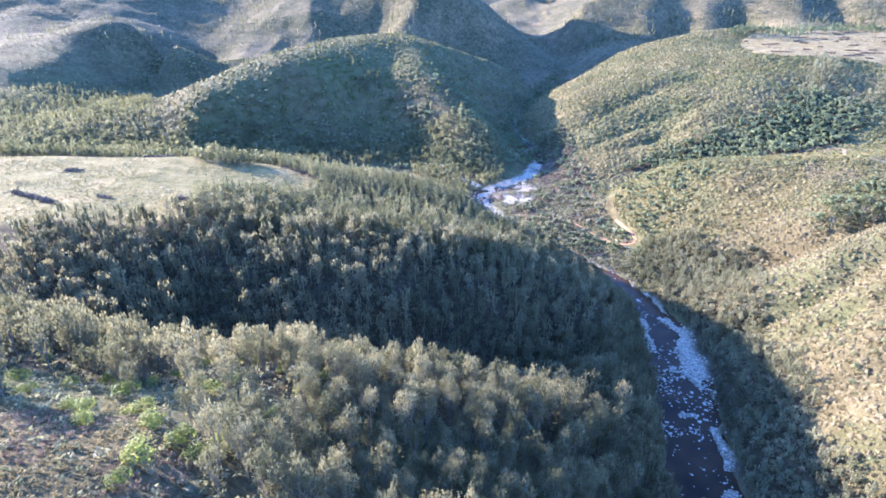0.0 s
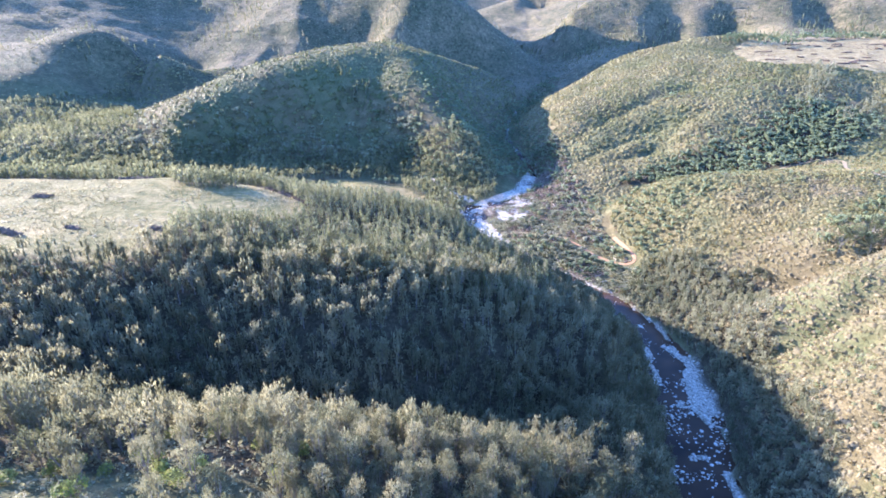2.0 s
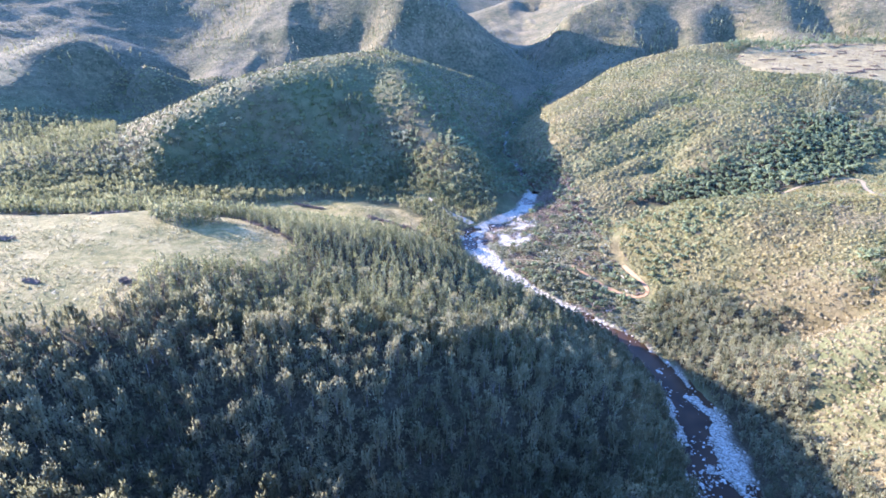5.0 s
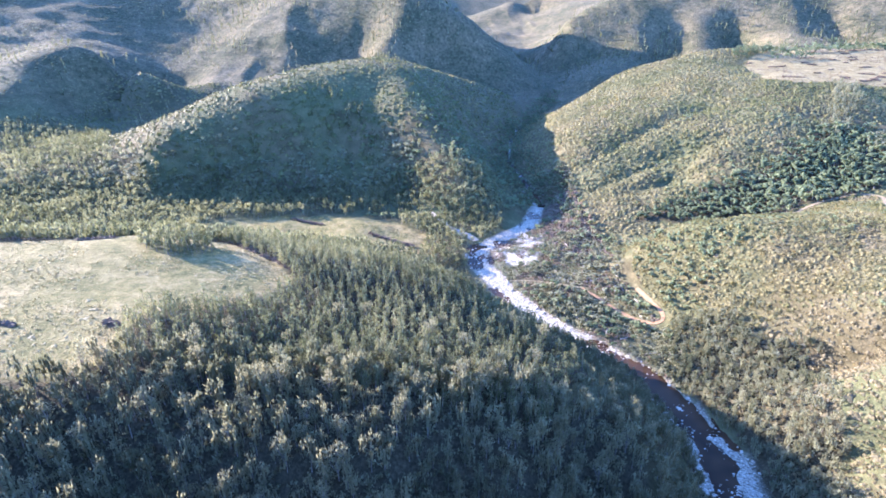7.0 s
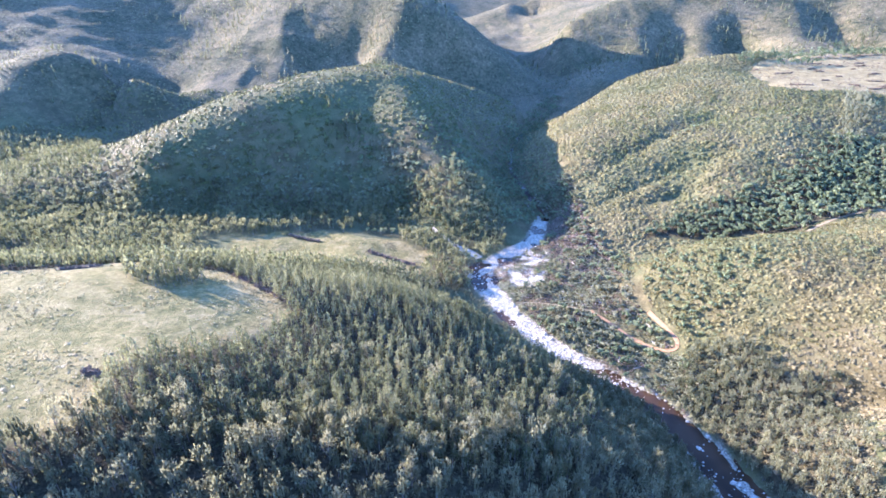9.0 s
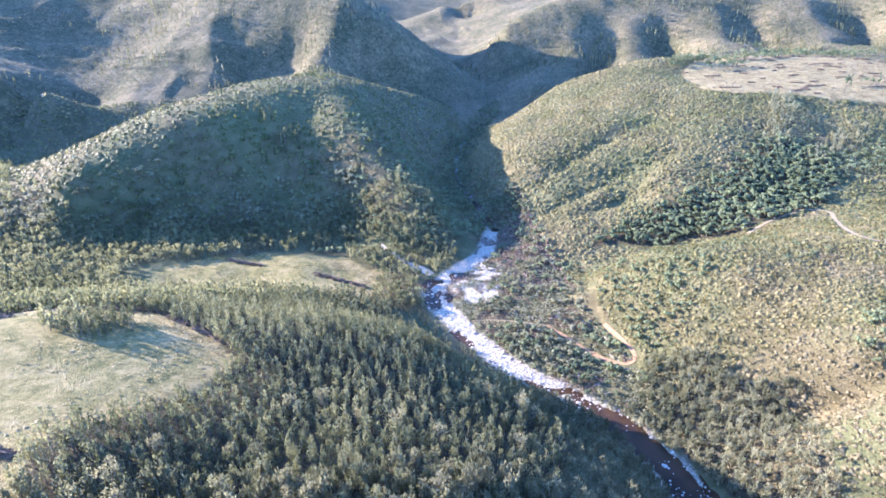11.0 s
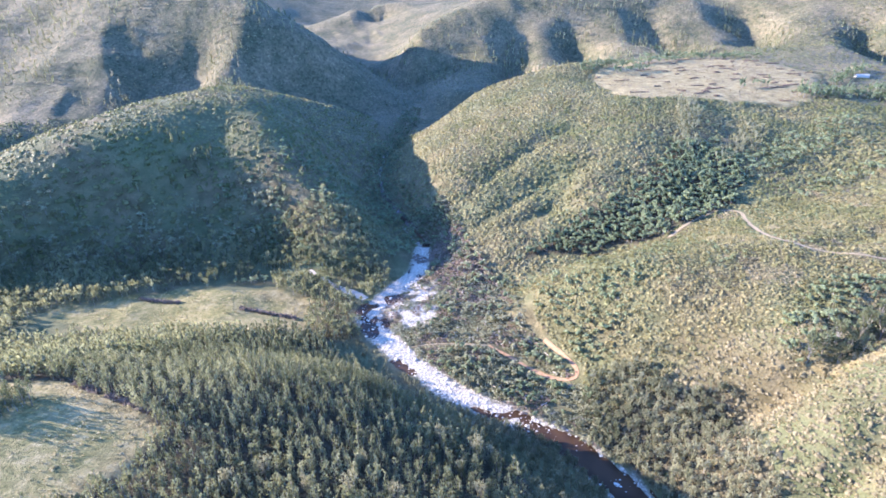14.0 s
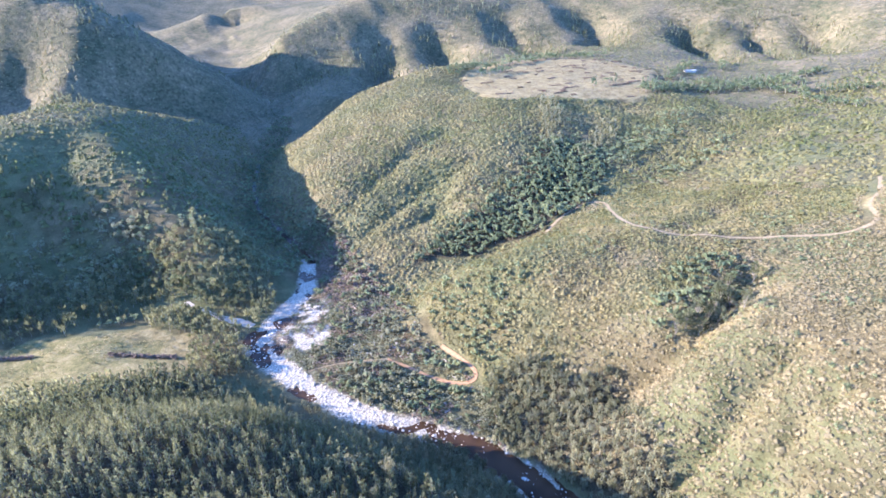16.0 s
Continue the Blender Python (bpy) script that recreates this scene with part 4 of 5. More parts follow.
x, y = scatter(rng, (-160, 132, 70, 222), 10, lambda x, y: in_near_wood(x, y) * 0.6)
stand("pale_trees", rng, WATTLES, x, y, 1.12, M_WATTLE, "pale grey-green crowns standing above the gully wood", "trees", tones=(0.7, 1.6))

# plantation: the nearest rows singly, the rest as one stand
px, py = scatter(rng, (-300, 205, 70, 505), 3.5, lambda x, y: in_plantation(x, y) * 0.97)
order = np.argsort(np.hypot(px + 10, py - 150))
models = single_kinds("plantation_tree", rng, lambda r: spire(r, 190, 0.23), 6, M_PINE, "slender dark green plantation tree with pointed crown", "tree", "plantation trees above the river")
place_singles(rng, models, px[order[:260]], py[order[:260]], 1.18, (0.68, 1.0))
near = order[260:][np.hypot(px[order[260:]], py[order[260:]] - 250) < 160]
far = order[260:][np.hypot(px[order[260:]], py[order[260:]] - 250) >= 160]
stand("plantation", rng, SPIRES, px[near], py[near], 1.18, M_PINE, "dense dark green plantation of slender trees", "trees", tall=(0.66, 0.98))
stand("plantation_back", rng, SPIRES_FAR, px[far], py[far], 1.15, M_PINE, "dense plantation of slender trees below the meadow", "trees", tall=(0.7, 1.0))

# lime-green bushes on the open slope
models = single_kinds("lime_bush", rng, lambda r: bush(r, 420, 0.1, 1.2), 4, M_BRIGHT, "bright yellow-green rounded bush on dry grass", "bush", "lime-green bushes")
bx = np.array([-52, -45, -63, -88, -40, -46, -31, -70, -65, -31, -24, -58, -80, -52, -90, -36, -76, -99])
by = np.array([120, 72, 75, 92, 75, 57, 77, 81, 123, 113, 132, 84, 95, 97, 78, 92, 70, 88])
ex, ey = scatter(rng, (-112, 62, -26, 118), 11, lambda x, y: 0.6 * (x < -20 - (118 - y) * 0.2))
bx, by = np.r_[bx, ex], np.r_[by, ey]
place_singles(rng, models, bx, by, 2.4, (0.8, 1.15))
x, y = scatter(rng, (-140, 40, -15, 125), 2.7, lambda x, y: (bare_slope(x, y) * 0.35 + ~bare_slope(x, y) * 0.75) * (x < -24))
stand("slope_shrubs", rng, UNDERGROWTH, x, y, 1.15, M_OLIVE, "dry grey-green shrubs on the open slope", "shrubs", wood=False)
x, y = scatter(rng, (-120, 40, -20, 110), 1.0, lambda x, y: bare_slope(x, y) * 0.75)
herb = vnoise(x, y, 9, 128) + 0.5 * vnoise(x, y, 3, 129) > 0.1
stand("slope_grass", rng, TUFTS, x[~herb], y[~herb], 0.5, M_TAN, "tufts of dry grass on the open slope", "grass", wood=False, tones=(0.0, 0.8))
stand("slope_heath", rng, TUFTS, x[herb], y[herb], 0.5, M_BROWN, "low purplish-brown heath on the open slope", "shrubs", wood=False, tones=(0.2, 1.2))

x, y = scatter(rng, (-170, -60, 72, 64), 4.4, lambda x, y: 0.8 * ~bare_slope(x, y + 8))
stand("rear_slope_scrub", rng, LUMPS, x, y, 1.9, M_WATTLE, "dull grey-green scrub on the slope behind", "shrubs", wood=False, tall=(0.7, 1.4), tones=(0.1, 0.8))

# river banks
x, y = scatter(rng, (96, 60, 200, 345), 3.7, lambda x, y: (inside(x, y, BANK_WOOD, 5) & off_roads(x, y) | ((side_of_river(x, y) > 0) & (river_gap(x, y) > 2) & (river_gap(x, y) < 14) & (y < 290))) * (river_gap(x, y) > 1.5) * 0.9)
stand("riverside_wood", rng, WATTLES_FAR, x, y, 0.78, M_OLIVE, "olive-grey trees along the right river bank", "trees", tones=(0.0, 1.1))
x, y = scatter(rng, (128, 280, 185, 345), 5.0, lambda x, y: (x > 138) * (x + y < 505) * 0.6)
stand("foot_slope_trees", rng, WATTLES_FAR, x, y, 0.55, M_OLIVE, "small olive trees at the foot of the spur", "trees")


x, y = scatter(rng, (40, 290, 150, 600), 2.1, lambda x, y: on_flood_plain(x, y) * off_roads(x, y) * ~dry_bar(x, y) * smoothstep(-0.9, -0.2, fbm(x, y, 22, 2, 81)) * 0.9)
flat_bushes = [bush(rng, 16, 0.34) for _ in range(6)]
brown = vnoise(x, y, 12, 84) + 0.6 * vnoise(x, y, 4, 85) + 0.5 * smoothstep(400, 450, y) > 0.35
stand("flood_plain_scrub", rng, flat_bushes, x[~brown], y[~brown], 1.35, M_OLIVE, "olive scrub on the river flat", "shrubs", wood=False, tones=(0.2, 1.1), patch=14)
stand("flood_plain_brush", rng, flat_bushes, x[brown], y[brown], 1.0, M_BROWN, "grey-brown brush on the river flat", "shrubs", wood=False, tones=(0.2, 1.2), patch=14)
x, y = scatter(rng, (60, 300, 150, 600), 5.5, lambda x, y: on_flood_plain(x, y) * off_roads(x, y, 5.2) * ~dry_bar(x, y) * smoothstep(-0.35, 0.1, fbm(x, y, 30, 2, 83)) * 0.8)
stand("flood_plain_trees", rng, FULL_DOMES, x, y, 0.72, M_OLIVE, "small olive-green trees on the river flat", "trees", tones=(0.0, 1.0))
x, y = scatter(rng, (60, 300, 150, 600), 7.5, lambda x, y: on_flood_plain(x, y) * off_roads(x, y, 5.6) * ~dry_bar(x, y) * smoothstep(-0.1, 0.3, fbm(x, y, 24, 2, 86)) * 0.8)
stand("flood_plain_thickets", rng, FULL_DOMES, x, y, 0.8, M_DARK, "dark green thickets on the river flat", "trees", tones=(0.2, 1.3))

x, y = scatter(rng, (84, 440, 135, 560), 2.4, lambda x, y: on_flood_plain(x, y) * (x > 92) * 0.8)
stand("dry_brush", rng, LUMPS_FAR, x, y, 1.2, M_BROWN, "reddish-brown dry brush beside the river", "shrubs", wood=False)
x, y = scatter(rng, (105, 340, 200, 425), 4.0, lambda x, y: (inside(x, y, [(112, 372), (121, 354), (128, 354), (126, 372), (122, 386), (114, 388)], 2) * 0.85 + inside(x, y, [(98, 372), (108, 352), (118, 340), (124, 338), (118, 350), (106, 368), (100, 378)], 2) * 0.8 + inside(x, y, [(134, 385), (136, 415), (150, 418), (172, 398), (184, 372), (160, 347), (140, 352)], 6) * 0.5) * off_roads(x, y, 4.0))
stand("spur_foot_bushes", rng, FULL_DOMES, x, y, 0.68, M_DARK, "dark green bushes round the road bend", "bushes", tones=(0.2, 1.4))
# dark evergreen kloof and the wooded gully
x, y = scatter(rng, (130, 430, 480, 640), 4.3, lambda x, y: inside(x, y, KLOOF, 8) * 0.93)
stand("kloof_wood", rng, FULL_DOMES, x, y, 0.95, M_DARK, "dark evergreen trees filling a side ravine", "trees")
x, y = scatter(rng, (185, 255, 340, 335), 4.6, lambda x, y: inside(x, y, GULLY_WOOD, 4) * 0.85)
stand("gully_wood", rng, FULL_DOMES, x, y, 0.7, M_DARK, "dark trees in a gully between dry spurs", "trees", tones=(0.2, 1.4))
x, y = scatter(rng, (130, 440, 560, 700), 8, lambda x, y: (smoothstep(0.3, 0.65, fbm(x, y, 45, 3, 91)) * 0.7 + inside(x, y, KLOOF, 14) * 0.25) * (x > 128) * ~inside(x, y, FELLED, 5))
stand("hillside_trees", rng, DOMES, x, y, 0.62, M_DARK, "scattered dark trees on the scrubby hillside", "trees", tones=(0.2, 1.5))

x, y = scatter(rng, (330, 480, 450, 660), 5.2, lambda x, y: np.clip(smoothstep(16, 6, away(x, y, [(352, 545), (385, 580), (425, 640)])[0]) + smoothstep(14, 5, away(x, y, [(375, 520), (410, 530), (450, 560)])[0]), 0, 1) * 0.75)
stand("ravine_head_trees", rng, WATTLES_FAR, x, y, 0.8, M_OLIVE, "grey-green trees climbing from the ravine head", "trees", tones=(0.2, 1.1))

SPOTS = [(159, 555, 9), (171, 561, 6), (239, 609, 9), (251, 612, 6), (285, 652, 8), (421, 611, 14), (209, 555, 7), (223, 553, 5), (320, 630, 6), (184, 529, 6), (388, 548, 10), (405, 575, 9)]
x, y = scatter(rng, (130, 500, 440, 640), 4.4, lambda x, y: np.clip(sum(smoothstep(r, r * 0.4, np.hypot(x - sx, (y - sy) * 1.6)) for sx, sy, r in SPOTS), 0, 1) * 0.9)
stand("hill_thicket", rng, DOMES, x, y, 0.72, M_DARK, "dark green thickets in folds of the broad hill", "trees", tones=(0.2, 1.4))

models = single_kinds("gully_pine", rng, lambda r: wattle(r, 420, 0.26, 5), 3, M_PINE, "tall grey-green pine beside the dry gully", "tree", "pines in the gully")
place_singles(rng, models, np.array([213.0, 219, 224, 232, 236, 240, 246, 254, 244, 228, 252, 279, 262]), np.array([279.0, 278, 273, 275, 271, 277, 280, 277, 264, 279, 284, 281, 285]), 1.55, (0.9, 1.25))
models = single_kinds("lone_tree", rng, lambda r: dome_tree(r, 260, 0.3), 3, M_DARK, "small round dark tree alone on a dry slope", "tree", "lone trees on the dry slopes")
place_singles(rng, models, np.array([243.0, 230, 173, 212, 195, 227, 262, 300]), np.array([254.0, 205, 204, 201, 193, 230, 340, 285]), 0.62)

# scrub on the sunny right-hand spurs
def right_scrub(x, y):
    return (side_of_river(x, y) > 0) & (river_gap(x, y) > 10) & ~on_flood_plain(x, y) & off_roads(x, y) & ~inside(x, y, KLOOF, 3) & ~inside(x, y, FELLED, 5)


x, y = scatter(rng, (105, 112, 420, 450), 1.9, lambda x, y: right_scrub(x, y) * 0.93)
tan = y + 12 * vnoise(x, y, 25, 98) < 312 - 0.1 * (x - 150)
tan = tan | (vnoise(x, y, 22, 94) + 0.6 * vnoise(x, y, 8, 93) > 0.8)
stand("spur_scrub", rng, LUMPS + TUFTS, x[tan], y[tan], 1.12, M_TAN, "dry tan scrub on sunny spurs", "shrubs", tall=(0.7, 1.15), wood=False, patch=18, tones=(0.2, 1.0))
stand("olive_scrub", rng, LUMPS + TUFTS, x[~tan], y[~tan], 1.2, M_SCRUB, "yellow-green and olive scrub over the spur", "shrubs", tall=(0.7, 1.2), wood=False, patch=22, tones=(0.25, 0.95))
x, y = scatter(rng, (120, 100, 420, 450), 4.2, lambda x, y: right_scrub(x, y) * smoothstep(0.0, 0.6, fbm(x, y, 24, 3, 99)) * 0.5)
stand("green_bushes", rng, [bush(rng, 26, 0.3) for _ in range(5)], x, y, 1.35, M_DARK, "dark green bushes dotted over dry scrub", "bushes", wood=False, tones=(0.3, 1.6))
x, y = scatter(rng, (105, 450, 640, 890), 3.1, lambda x, y: right_scrub(x, y) * (0.85 + 0.2 * fbm(x, y, 40, 2, 96)))
stand("hill_scrub", rng, LUMPS_FAR, x, y, 1.7, M_SCRUB, "olive scrub over the broad hill", "shrubs", wood=False, tall=(0.7, 1.25), tones=(0.1, 0.85), patch=34)
x, y = scatter(rng, (420, 180, 1000, 520), 5.0, lambda x, y: (right_scrub(x, y) | (x > 420)) * off_roads(x, y) * (0.85 + 0.25 * fbm(x, y, 40, 2, 97)))
stand("terrace_scrub", rng, LUMPS_FAR, x, y, 2.5, M_SCRUB, "pale yellow-green scrub on the far terraces", "shrubs", wood=False, tall=(0.55, 1.0), tones=(0.0, 0.7), patch=40)
x, y = scatter(rng, (600, 520, 1250, 1050), 7.5, lambda x, y: ~inside(x, y, FELLED, 5) * (0.75 + 0.3 * fbm(x, y, 70, 2, 92)))
stand("upland_scrub", rng, LUMPS_FAR, x, y, 2.2, M_SCRUB, "thin olive scrub on the far upland flats", "shrubs", wood=False, tall=(0.4, 0.7), tones=(-0.1, 0.6), patch=70)
x, y = scatter(rng, (380, 440, 560, 560), 6.0, lambda x, y: smoothstep(22, 8, away(x, y, [(393, 503), (440, 512), (495, 520), (540, 545)])[0]) * 0.8 + smoothstep(14, 6, away(x, y, [(430, 460), (476, 450), (520, 470)])[0]) * 0.5)
stand("ravine_trees", rng, DOMES, x, y, 0.9, M_DARK, "dark green trees along the head of the ravine", "trees", tones=(0.2, 1.5))

# side valley, dome hill and mountains
x, y = scatter(rng, (-800, 520, -290, 800), 6.0, lambda x, y: (x + 0.55 * (y - 560) < -285 + 10 * vnoise(x, y, 30, 127)) * (height(x, y) < 46) * 0.85)
stand("west_valley_wood", rng, [wattle(rng, 26, 0.85, 3, True) for _ in range(5)], x, y, 0.9, M_PINE, "grey-green trees over the broad western valley floor", "trees", tones=(0.1, 1.1))
x, y = scatter(rng, (-400, 430, 60, 640), 4.8, lambda x, y: (~inside(x, y, LOW_MEADOW, 3) & ~in_plantation(x, y) & (side_of_river(x, y) < 0) & (river_gap(x, y) > 2)) * np.clip(smoothstep(606, 560, y) + 0.06, 0, 1) * np.where((x > -190) & (y < 530 + 0.12 * (x + 100)) & (x < -30), 0.03, 0.9) * (away(x, y, [(-40, 545), (-3, 529), (15, 507), (30, 479)])[0] > 3.6))
stand("side_valley_wood", rng, [wattle(rng, 30, 0.8, 3, True) for _ in range(5)], x, y, 0.9, M_PINE, "belt of tall grey-green trees along the side valley", "trees", tones=(0.1, 1.2))
x, y = scatter(rng, (-480, 560, 130, 1000), 4.9, lambda x, y: (side_of_river(x, y) < 0) * (0.85 + 0.3 * fbm(x, y, 45, 2, 101)))
stand("dome_scrub", rng, LUMPS_FAR, x, y, 2.0, M_SCRUB, "olive scrub over the rounded hill", "shrubs", wood=False, tall=(0.7, 1.2), tones=(-0.1, 0.7))
x, y = scatter(rng, (-70, 525, 95, 720), 5.5, lambda x, y: (side_of_river(x, y) < 0) * (river_gap(x, y) > 3) * smoothstep(-0.1, 0.35, fbm(x, y, 26, 2, 117)) * smoothstep(730, 560, y) * 0.85 * (away(x, y, [(-40, 545), (-3, 529), (15, 507), (30, 479)])[0] > 3.6))
stand("spur_trees", rng, DOMES, x, y, 0.85, M_DARK, "dark trees among scrub on the lit spur", "trees", tones=(0.2, 1.5))
x, y = scatter(rng, (-330, 575, -20, 650), 6.5, lambda x, y: smoothstep(640, 585, y + 8 * vnoise(x, y, 25, 118)) * 0.7)
stand("bowl_trees", rng, DOMES, x, y, 1.05, M_OLIVE, "round-crowned trees at the foot of the shaded bowl", "trees", tones=(0.1, 1.1))
x, y = scatter(rng, (-150, 650, -70, 690), 5, lambda x, y: 0.5 * smoothstep(-0.2, 0.3, fbm(x, y, 22, 2, 103)))
stand("hilltop_trees", rng, SPIRES_FAR, x, y, 1.2, M_PINE, "loose clump of tall trees below the crest", "trees")
x, y = scatter(rng, (-105, 955, -35, 1010), 5, lambda x, y: 0.5 * smoothstep(16, 4, np.abs(y - 985 - 0.2 * (x + 68))))
stand("crest_trees", rng, SPIRES_FAR, x, y, 1.15, M_PINE, "row of dark trees on the ridge crest", "trees")
x, y = scatter(rng, (-1000, 620, 1300, 1500), 6.8, lambda x, y: ((y > 880) | (x < -470)) * (0.5 + 0.45 * fbm(x, y, 90, 3, 107)) * ~inside(x, y, FELLED, 5))
stand("mountain_scrub", rng, BUSHES_COARSE, x, y, 1.35, M_SAGE, "thin scrub on distant mountain slopes", "shrubs", wood=False, tones=(-0.1, 0.8), patch=120)
x, y = scatter(rng, (-700, 820, 1300, 1400), 15, lambda x, y: ((y > 980) | (x < -380)) * smoothstep(0.1, 0.5, fbm(x, y, 130, 3, 111)) * 0.6)
stand("mountain_trees", rng, SPIRES_FAR, x, y, 1.3, M_PINE, "scattered slender trees on mountain slopes", "trees")
x, y = scatter(rng, (300, 640, 1260, 1300), 9.0, lambda x, y: np.clip(sum(smoothstep(w * 1.0, w * 0.3, away(x, y, [(ax, ay), (bx, by)])[0]) for ax, ay, bx, by, w, deep in HOLLOWS[:7]), 0, 1) * smoothstep(-0.35, 0.15, fbm(x, y, 60, 2, 119)) * 0.7)
stand("hollow_forest", rng, SPIRES_FAR, x, y, 1.35, M_PINE, "dark blue-green forest in hollows of the mountain", "trees")
x, y = scatter(rng, (-420, 800, 20, 1150), 10, lambda x, y: ((y > 1015) | (x < -370)) * smoothstep(-0.1, 0.4, fbm(x, y, 70, 2, 113)) * 0.5)
stand("ridge_trees", rng, SPIRES_FAR, x, y, 1.2, M_SAGE, "thin lines of pale trees on the far ridges", "trees")
x, y = scatter(rng, (60, 560, 300, 1100), 5.0, lambda x, y: smoothstep(26, 8, away(x, y, [(101, 562), (97, 600), (88, 690), (105, 770), (148, 880), (185, 960), (204, 1010)])[0]) * 0.9)
stand("gorge_wood", rng, [dome_tree(rng, 30, 0.9) for _ in range(4)], x, y, 0.7, M_DARK, "dark trees along the bottom of the gorge", "trees")

# felled plateau: belts of trees that were left standing
BELTS = [(625, 659, 788, 559, 16), (701, 610, 861, 560, 10), (593, 945, 692, 882, 8), (607, 646, 782, 601, 16), (700, 690, 796, 727, 10), (659, 911, 756, 876, 9), (740, 560, 800, 470, 14), (580, 636, 717, 638, 14), (717, 638, 789, 555, 16), (713, 415, 735, 512, 10), (407, 822, 515, 866, 13), (515, 866, 581, 872, 12), (440, 800, 500, 812, 5), (587, 879, 650, 897, 7), (650, 897, 738, 898, 8), (650, 1080, 753, 1039, 10), (540, 690, 546, 684, 5), (570, 690, 588, 686, 5), (819, 690, 854, 711, 8)]
x, y = scatter(rng, (320, 440, 880, 1060), 6.2, lambda x, y: np.clip(sum(smoothstep(w, w * 0.4, away(x, y, [(ax, ay), (bx, by)])[0]) for ax, ay, bx, by, w in BELTS), 0, 1) * 0.75)
stand("plateau_trees", rng, DOMES + SPIRES_FAR[:2], x, y, 1.35, M_DARK, "straggling trees left on the felled plateau", "trees", tones=(0.0, 0.7))


x, y = scatter(rng, (325, 590, 790, 1010), 6.0, lambda x, y: inside(x, y, FELLED, 8) * smoothstep(-0.3, 0.5, fbm(x, y, 30, 3, 123)) * 0.8)
stand("felled_debris", rng, BUSHES_COARSE, x, y, 1.0, M_LOG, "low brown debris and stumps on felled ground", "debris", tall=(0.4, 0.8), wood=False, tones=(0.1, 1.0))

# ---- meadow tussocks, boulders, brush heaps ----
x, y = scatter(rng, (-420, 218, -60, 356), 2.0, lambda x, y: inside(x, y, MEADOW, 3) * 0.6 * smoothstep(-0.5, 0.3, fbm(x, y, 16, 2, 121)))
stand("meadow_tussocks", rng, BUSHES_FAR, x, y, 0.55, M_STRAW, "tussocks of pale straw-coloured grass on the meadow", "grass", wood=False, tones=(-0.2, 0.9))

x, y = scatter(rng, (-420, 218, -60, 356), 4.6, lambda x, y: inside(x, y, MEADOW, 3) * smoothstep(0.0, 0.5, fbm(x, y, 26, 3, 125)) * 0.8)
stand("meadow_clumps", rng, LUMPS, x, y, 0.95, M_STRAW, "thick clumps of dry grass and low herbs on the meadow", "grass", wood=False, tall=(0.45, 0.8), tones=(0.0, 0.9))
x, y = scatter(rng, (-200, 430, 0, 530), 3.0, lambda x, y: inside(x, y, LOW_MEADOW, 3) * smoothstep(-0.2, 0.5, fbm(x, y, 18, 3, 126)) * 0.7)
stand("low_meadow_tussocks", rng, BUSHES_FAR, x, y, 0.7, M_STRAW, "tussocks of pale grass on the low meadow", "grass", wood=False, tones=(-0.4, 0.7))


def boulder_shape(rng):
    """A rough, rounded stone of about half a metre radius."""
    bm = bmesh.new()
    bmesh.ops.create_icosphere(bm, subdivisions=1, radius=0.5)
    cut = rng.normal(size=(4, 3))
    cut /= np.linalg.norm(cut, axis=1)[:, None]
    for v in bm.verts:
        p = np.array(v.co)
        for c in cut:
            over = p @ c - 0.36
            if over > 0:
                p = p - c * over * 0.8
        v.co = p * (1, 1, 0.7) * rng.uniform(0.9, 1.1)
    verts = np.array([v.co[:] for v in bm.verts])
    faces = np.array([[v.index for v in f.verts] for f in bm.faces])
    bm.free()
    return verts, faces


STONES = [boulder_shape(rng) for _ in range(8)]
stone_meshes = [mesh_of("boulder", v, f, M_ROCK) for v, f in STONES]


def stone_chance(x, y):
    s = side_of_river(x, y)
    inbed = (np.abs(s) < river_half(y) + 2) & (y < 600)
    return inbed * (0.05 + 0.6 * smoothstep(-0.3, 0.4, vnoise(x, y, 9, 77)) * smoothstep(240, 210, y) * smoothstep(165, 180, y) + 0.6 * gravel_bar(x, y, s))


x, y = scatter(rng, (20, 60, 140, 600), 1.4, lambda x, y: stone_chance(x, y) * 0.8)
x3, y3 = scatter(rng, (80, 60, 140, 300), 1.0, lambda x, y: (np.abs(side_of_river(x, y)) < river_half(y)) * smoothstep(-0.1, 0.5, fbm(x, y, 10, 2, 78)) * np.where((y > 168) & (y < 228), 0.5, 0.06))
x2, y2 = scatter(rng, (38, 300, 125, 500), 2.2, lambda x, y: on_flood_plain(x, y) * off_roads(x, y) * 0.14 * smoothstep(0.0, 0.35, fbm(x, y, 18, 2, 131)))
x, y = np.r_[x, x2, x3], np.r_[y, y2, y3]
size = np.clip(rng.lognormal(-0.35, 0.55, len(x)), 0.25, 3.0)
size[-len(x3):] *= 0.75
big = np.argsort(-size)[:280]
for n in big:
    ob = tagged(new("boulder", stone_meshes[int(rng.integers(0, 8))]), "pale grey-white boulder in the river bed", "boulder", "boulders in the river")
    ob.matrix_basis = pose(x[n], y[n], max(float(height(x[n:n + 1], y[n:n + 1])[0]), 0.4) + 0.1 * size[n], 0, 0, rng.uniform(0, 360)) @ Matrix.Diagonal((size[n] * rng.uniform(0.8, 1.4), size[n], size[n] * rng.uniform(0.6, 1.0), 1))
small = np.setdiff1d(np.arange(len(x)), big)
vs, fs, at = [], [], 0
zz = np.maximum(height(x, y), 0.7)
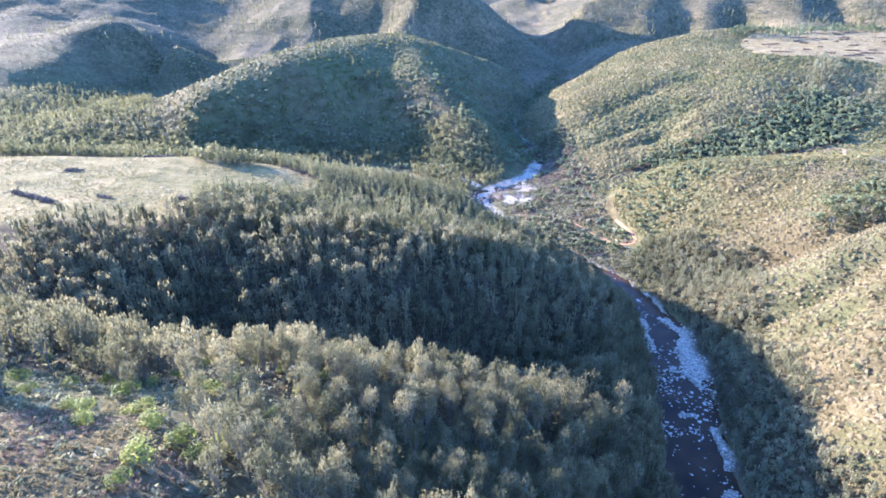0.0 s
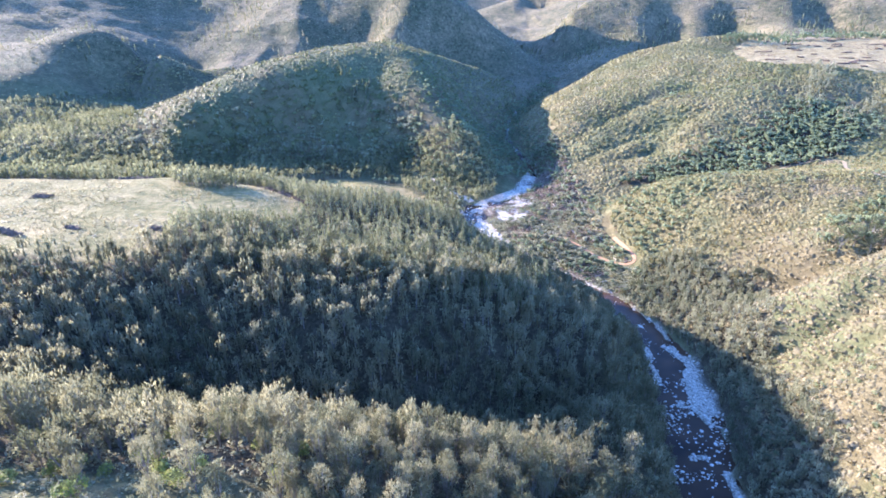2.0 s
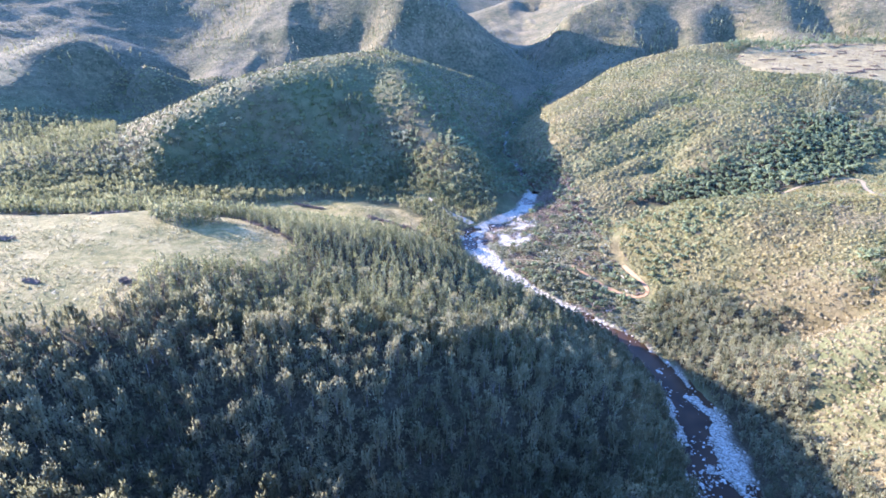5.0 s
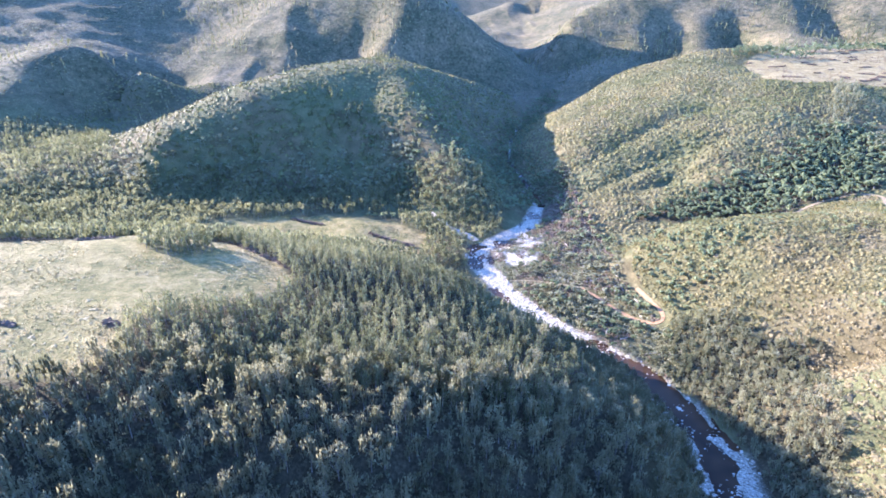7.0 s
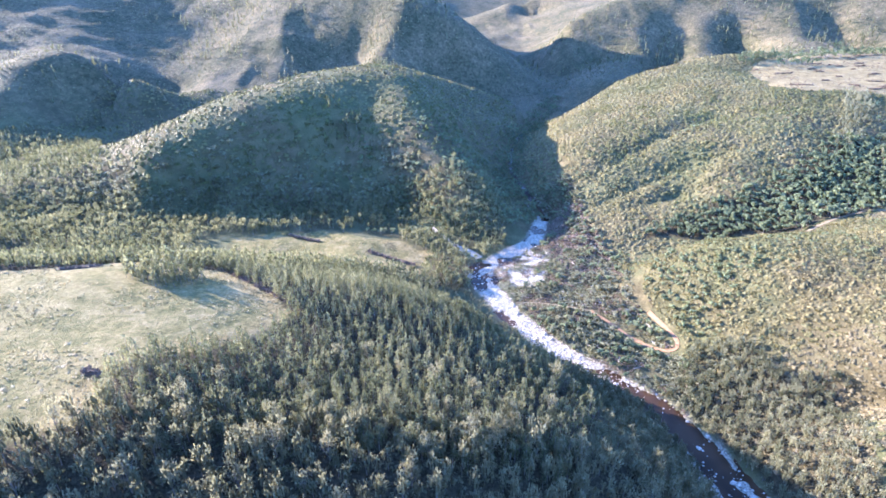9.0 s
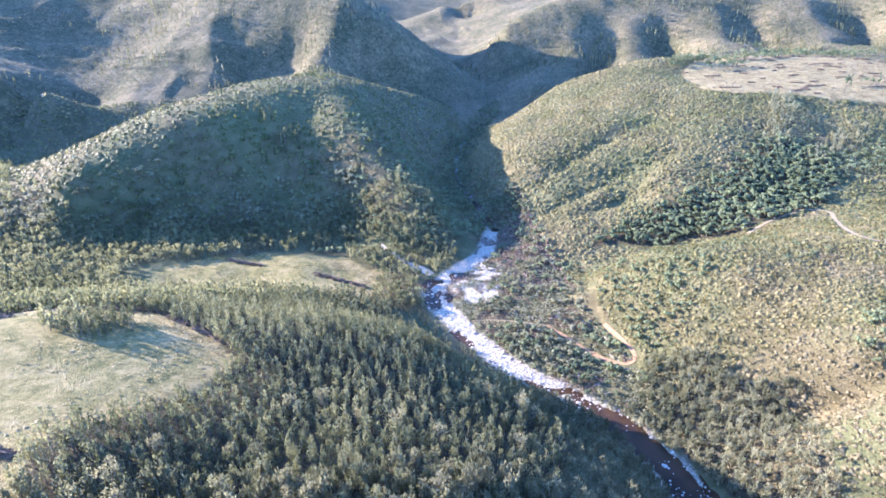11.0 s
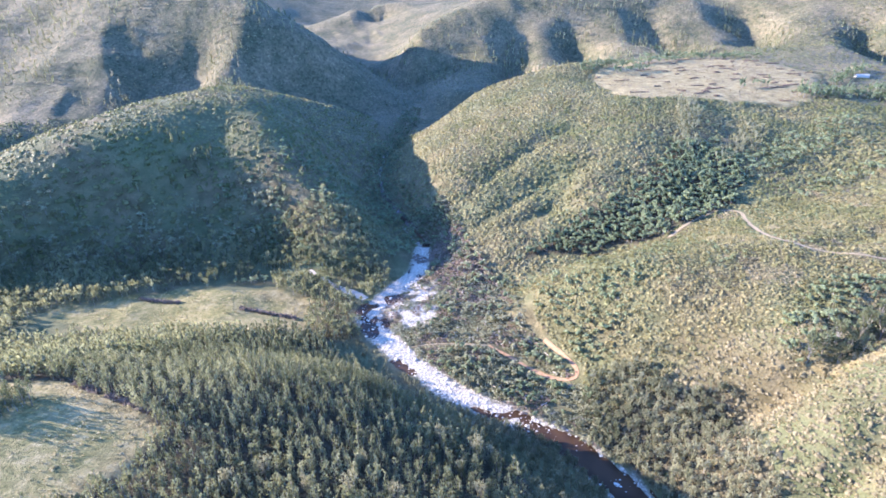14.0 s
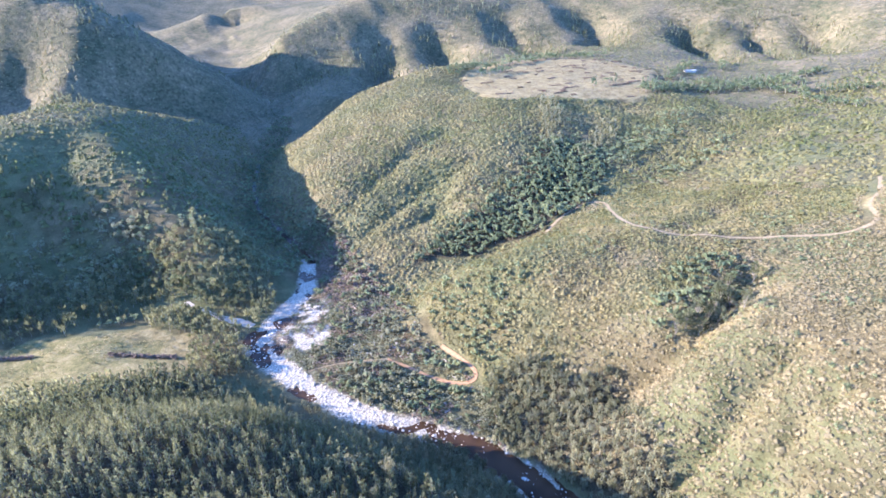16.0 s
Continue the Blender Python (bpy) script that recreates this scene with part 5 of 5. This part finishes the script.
for k, (v, f) in enumerate(STONES):
    sel = small[k::8]
    a = rng.uniform(0, 6.28, len(sel))
    c, s = np.cos(a)[:, None], np.sin(a)[:, None]
    r = size[sel, None]
    vs.append(np.stack([(v[:, 0] * c - v[:, 1] * s) * r * 1.2 + x[sel, None], (v[:, 0] * s + v[:, 1] * c) * r + y[sel, None], v[:, 2] * r + zz[sel, None]], -1).reshape(-1, 3))
    fs.append((f[None] + (np.arange(len(sel)) * len(v))[:, None, None]).reshape(-1, 3) + at)
    at += len(sel) * len(v)
tagged(new("river_stones", mesh_of("river_stones", np.concatenate(vs), np.concatenate(fs), M_ROCK)), "white stones and cobbles on the river bed", "stones", kind="stuff")


def brush_heap(rng, ax, ay, bx, by, wide, high, label):
    """A windrow of felled branches: crossed sticks heaped along a line."""
    length = math.hypot(bx - ax, by - ay)
    n = int(40 + length * 7)
    t = rng.uniform(0, 1, n)
    side = rng.normal(size=n) * wide * 0.4
    dx, dy = (bx - ax) / length, (by - ay) / length
    x, y = ax + (bx - ax) * t - dy * side, ay + (by - ay) * t + dx * side
    z = height(x, y) + high * np.clip(1 - (np.abs(side) / wide) ** 2, 0.05, 1) * rng.uniform(0.05, 1, n)
    parts = []
    for k in range(n):
        d = rng.normal(size=3) * (1, 1, 0.35)
        d = d / np.linalg.norm(d) * rng.uniform(0.7, 1.8)
        p = np.array((x[k], y[k], z[k]))
        w = np.cross(d, (0, 0, 1))
        w = w / (np.linalg.norm(w) + 1e-6) * rng.uniform(0.12, 0.3)
        up = np.array((0, 0, 0.25))
        parts.append((np.array([p - d - w, p - d + w, p - d + up, p + d - w, p + d + w, p + d + up]), np.array([[0, 1, 4, 3], [1, 2, 5, 4], [2, 0, 3, 5]])))
    v, f = joined(parts)
    return tagged(new("brush_heap", mesh_of("brush_heap", v, f, M_LOG)), label, "brush heap", kind="stuff")


brush_heap(rng, -54, 483, -17, 461, 2.5, 2.2, "long dark windrow of cut branches on the low meadow")
brush_heap(rng, -123, 520, -95, 506, 2.5, 1.6, "dark windrow of cut branches at the meadow edge")
for ax, ay, bx, by, w, h in ((-210, 297, -201, 296, 2.6, 1.3), (-211, 257, -178, 239, 1.8, 1.5), (-165, 250, -158, 247, 1.0, 0.6), (-127, 250, -120, 247, 2.2, 1.3), (-108, 345, -96, 333, 1.6, 1.0), (-92, 330, -74, 315, 1.6, 1.0), (-190, 341, -172, 346, 1.4, 1.0)):
    brush_heap(rng, ax, ay, bx, by, w, h, "dark brown heap of cut brush on pale grass")
for k in range(120):
    ax, ay = rng.uniform(345, 760), rng.uniform(605, 900)
    if not inside(np.array([ax]), np.array([ay]), FELLED)[0]:
        continue
    long = min(4.0 + rng.exponential(7.0), 34.0)
    brush_heap(rng, ax, ay, ax + long, ay + rng.uniform(-0.5, 0.35) * long, rng.uniform(0.6, 1.6), rng.uniform(0.5, 1.2), "dark heap of felled branches on bare ground")


# ---- bleached logs washed onto the river flat ----
def fallen_log(rng, x, y, length):
    z = float(height(np.array([x]), np.array([y]))[0])
    bend = rng.normal(size=2) * 0.3
    verts, faces = stem([(0, 0, 0), (bend[0], bend[1], length * 0.5), (0, 0, length)], [0.28, 0.2, 0.07], 6)
    top = tagged(new("fallen_log", mesh_of("fallen_log", verts, faces, M_DRIFT)), "bleached fallen log on the stony river flat", "log", "fallen logs")
    for _ in range(2):
        a, h = rng.uniform(0, 6.28), length * rng.uniform(0.4, 0.7)
        v, f = stem([(0, 0, h), (math.cos(a) * 0.5, math.sin(a) * 0.5, h + 0.8), (math.cos(a) * 0.9, math.sin(a) * 0.9, h + 1.9)], [0.1, 0.07, 0.03], 4)
        new("branch", mesh_of("branch", v, f, M_DRIFT)).parent = top
    top.matrix_basis = pose(x, y, z + 0.55, 0, 0, rng.uniform(0, 360)) @ pose(0, 0, 0, 0, 88, 0)


lx, ly = scatter(rng, (50, 300, 125, 500), 9, lambda x, y: on_flood_plain(x, y) * off_roads(x, y) * 0.35)
for x0, y0 in zip(lx, ly):
    fallen_log(rng, float(x0), float(y0), float(rng.uniform(3.5, 7.5)))


# ---- white shed beside the plateau ----
def shed(x, y, turn):
    z = float(height(np.array([x]), np.array([y]))[0])
    top = tagged(new("shed"), "long low white farm shed with pitched roof", "shed")
    top.matrix_basis = pose(x, y, z, 0, 0, turn)

    def piece(name, verts, faces, mat):
        me = bpy.data.meshes.new(name)
        me.from_pydata(verts, [], faces)
        me.materials.append(mat)
        new(name, me).parent = top

    a, b, h, r = 8.5, 3.0, 2.4, 3.4
    piece("wall", [(-a, -b, -1), (a, -b, -1), (a, b, -1), (-a, b, -1), (-a, -b, h), (a, -b, h), (a, b, h), (-a, b, h), (-a, 0, r), (a, 0, r)], [(0, 1, 5, 4), (2, 3, 7, 6), (1, 2, 6, 9, 5), (3, 0, 4, 8, 7)], M_SHED)
    for s in (-1, 1):
        e = b + 0.6
        piece("roof", [(-a - 0.5, s * e, h - 0.2), (a + 0.5, s * e, h - 0.2), (a + 0.5, 0, r + 0.1), (-a - 0.5, 0, r + 0.1), (-a - 0.5, s * e, h), (a + 0.5, s * e, h), (a + 0.5, 0, r + 0.3), (-a - 0.5, 0, r + 0.3)], [(0, 1, 2, 3), (4, 5, 6, 7), (0, 1, 5, 4), (1, 2, 6, 5), (2, 3, 7, 6), (3, 0, 4, 7)], M_SHED)


shed(760, 700, -20)
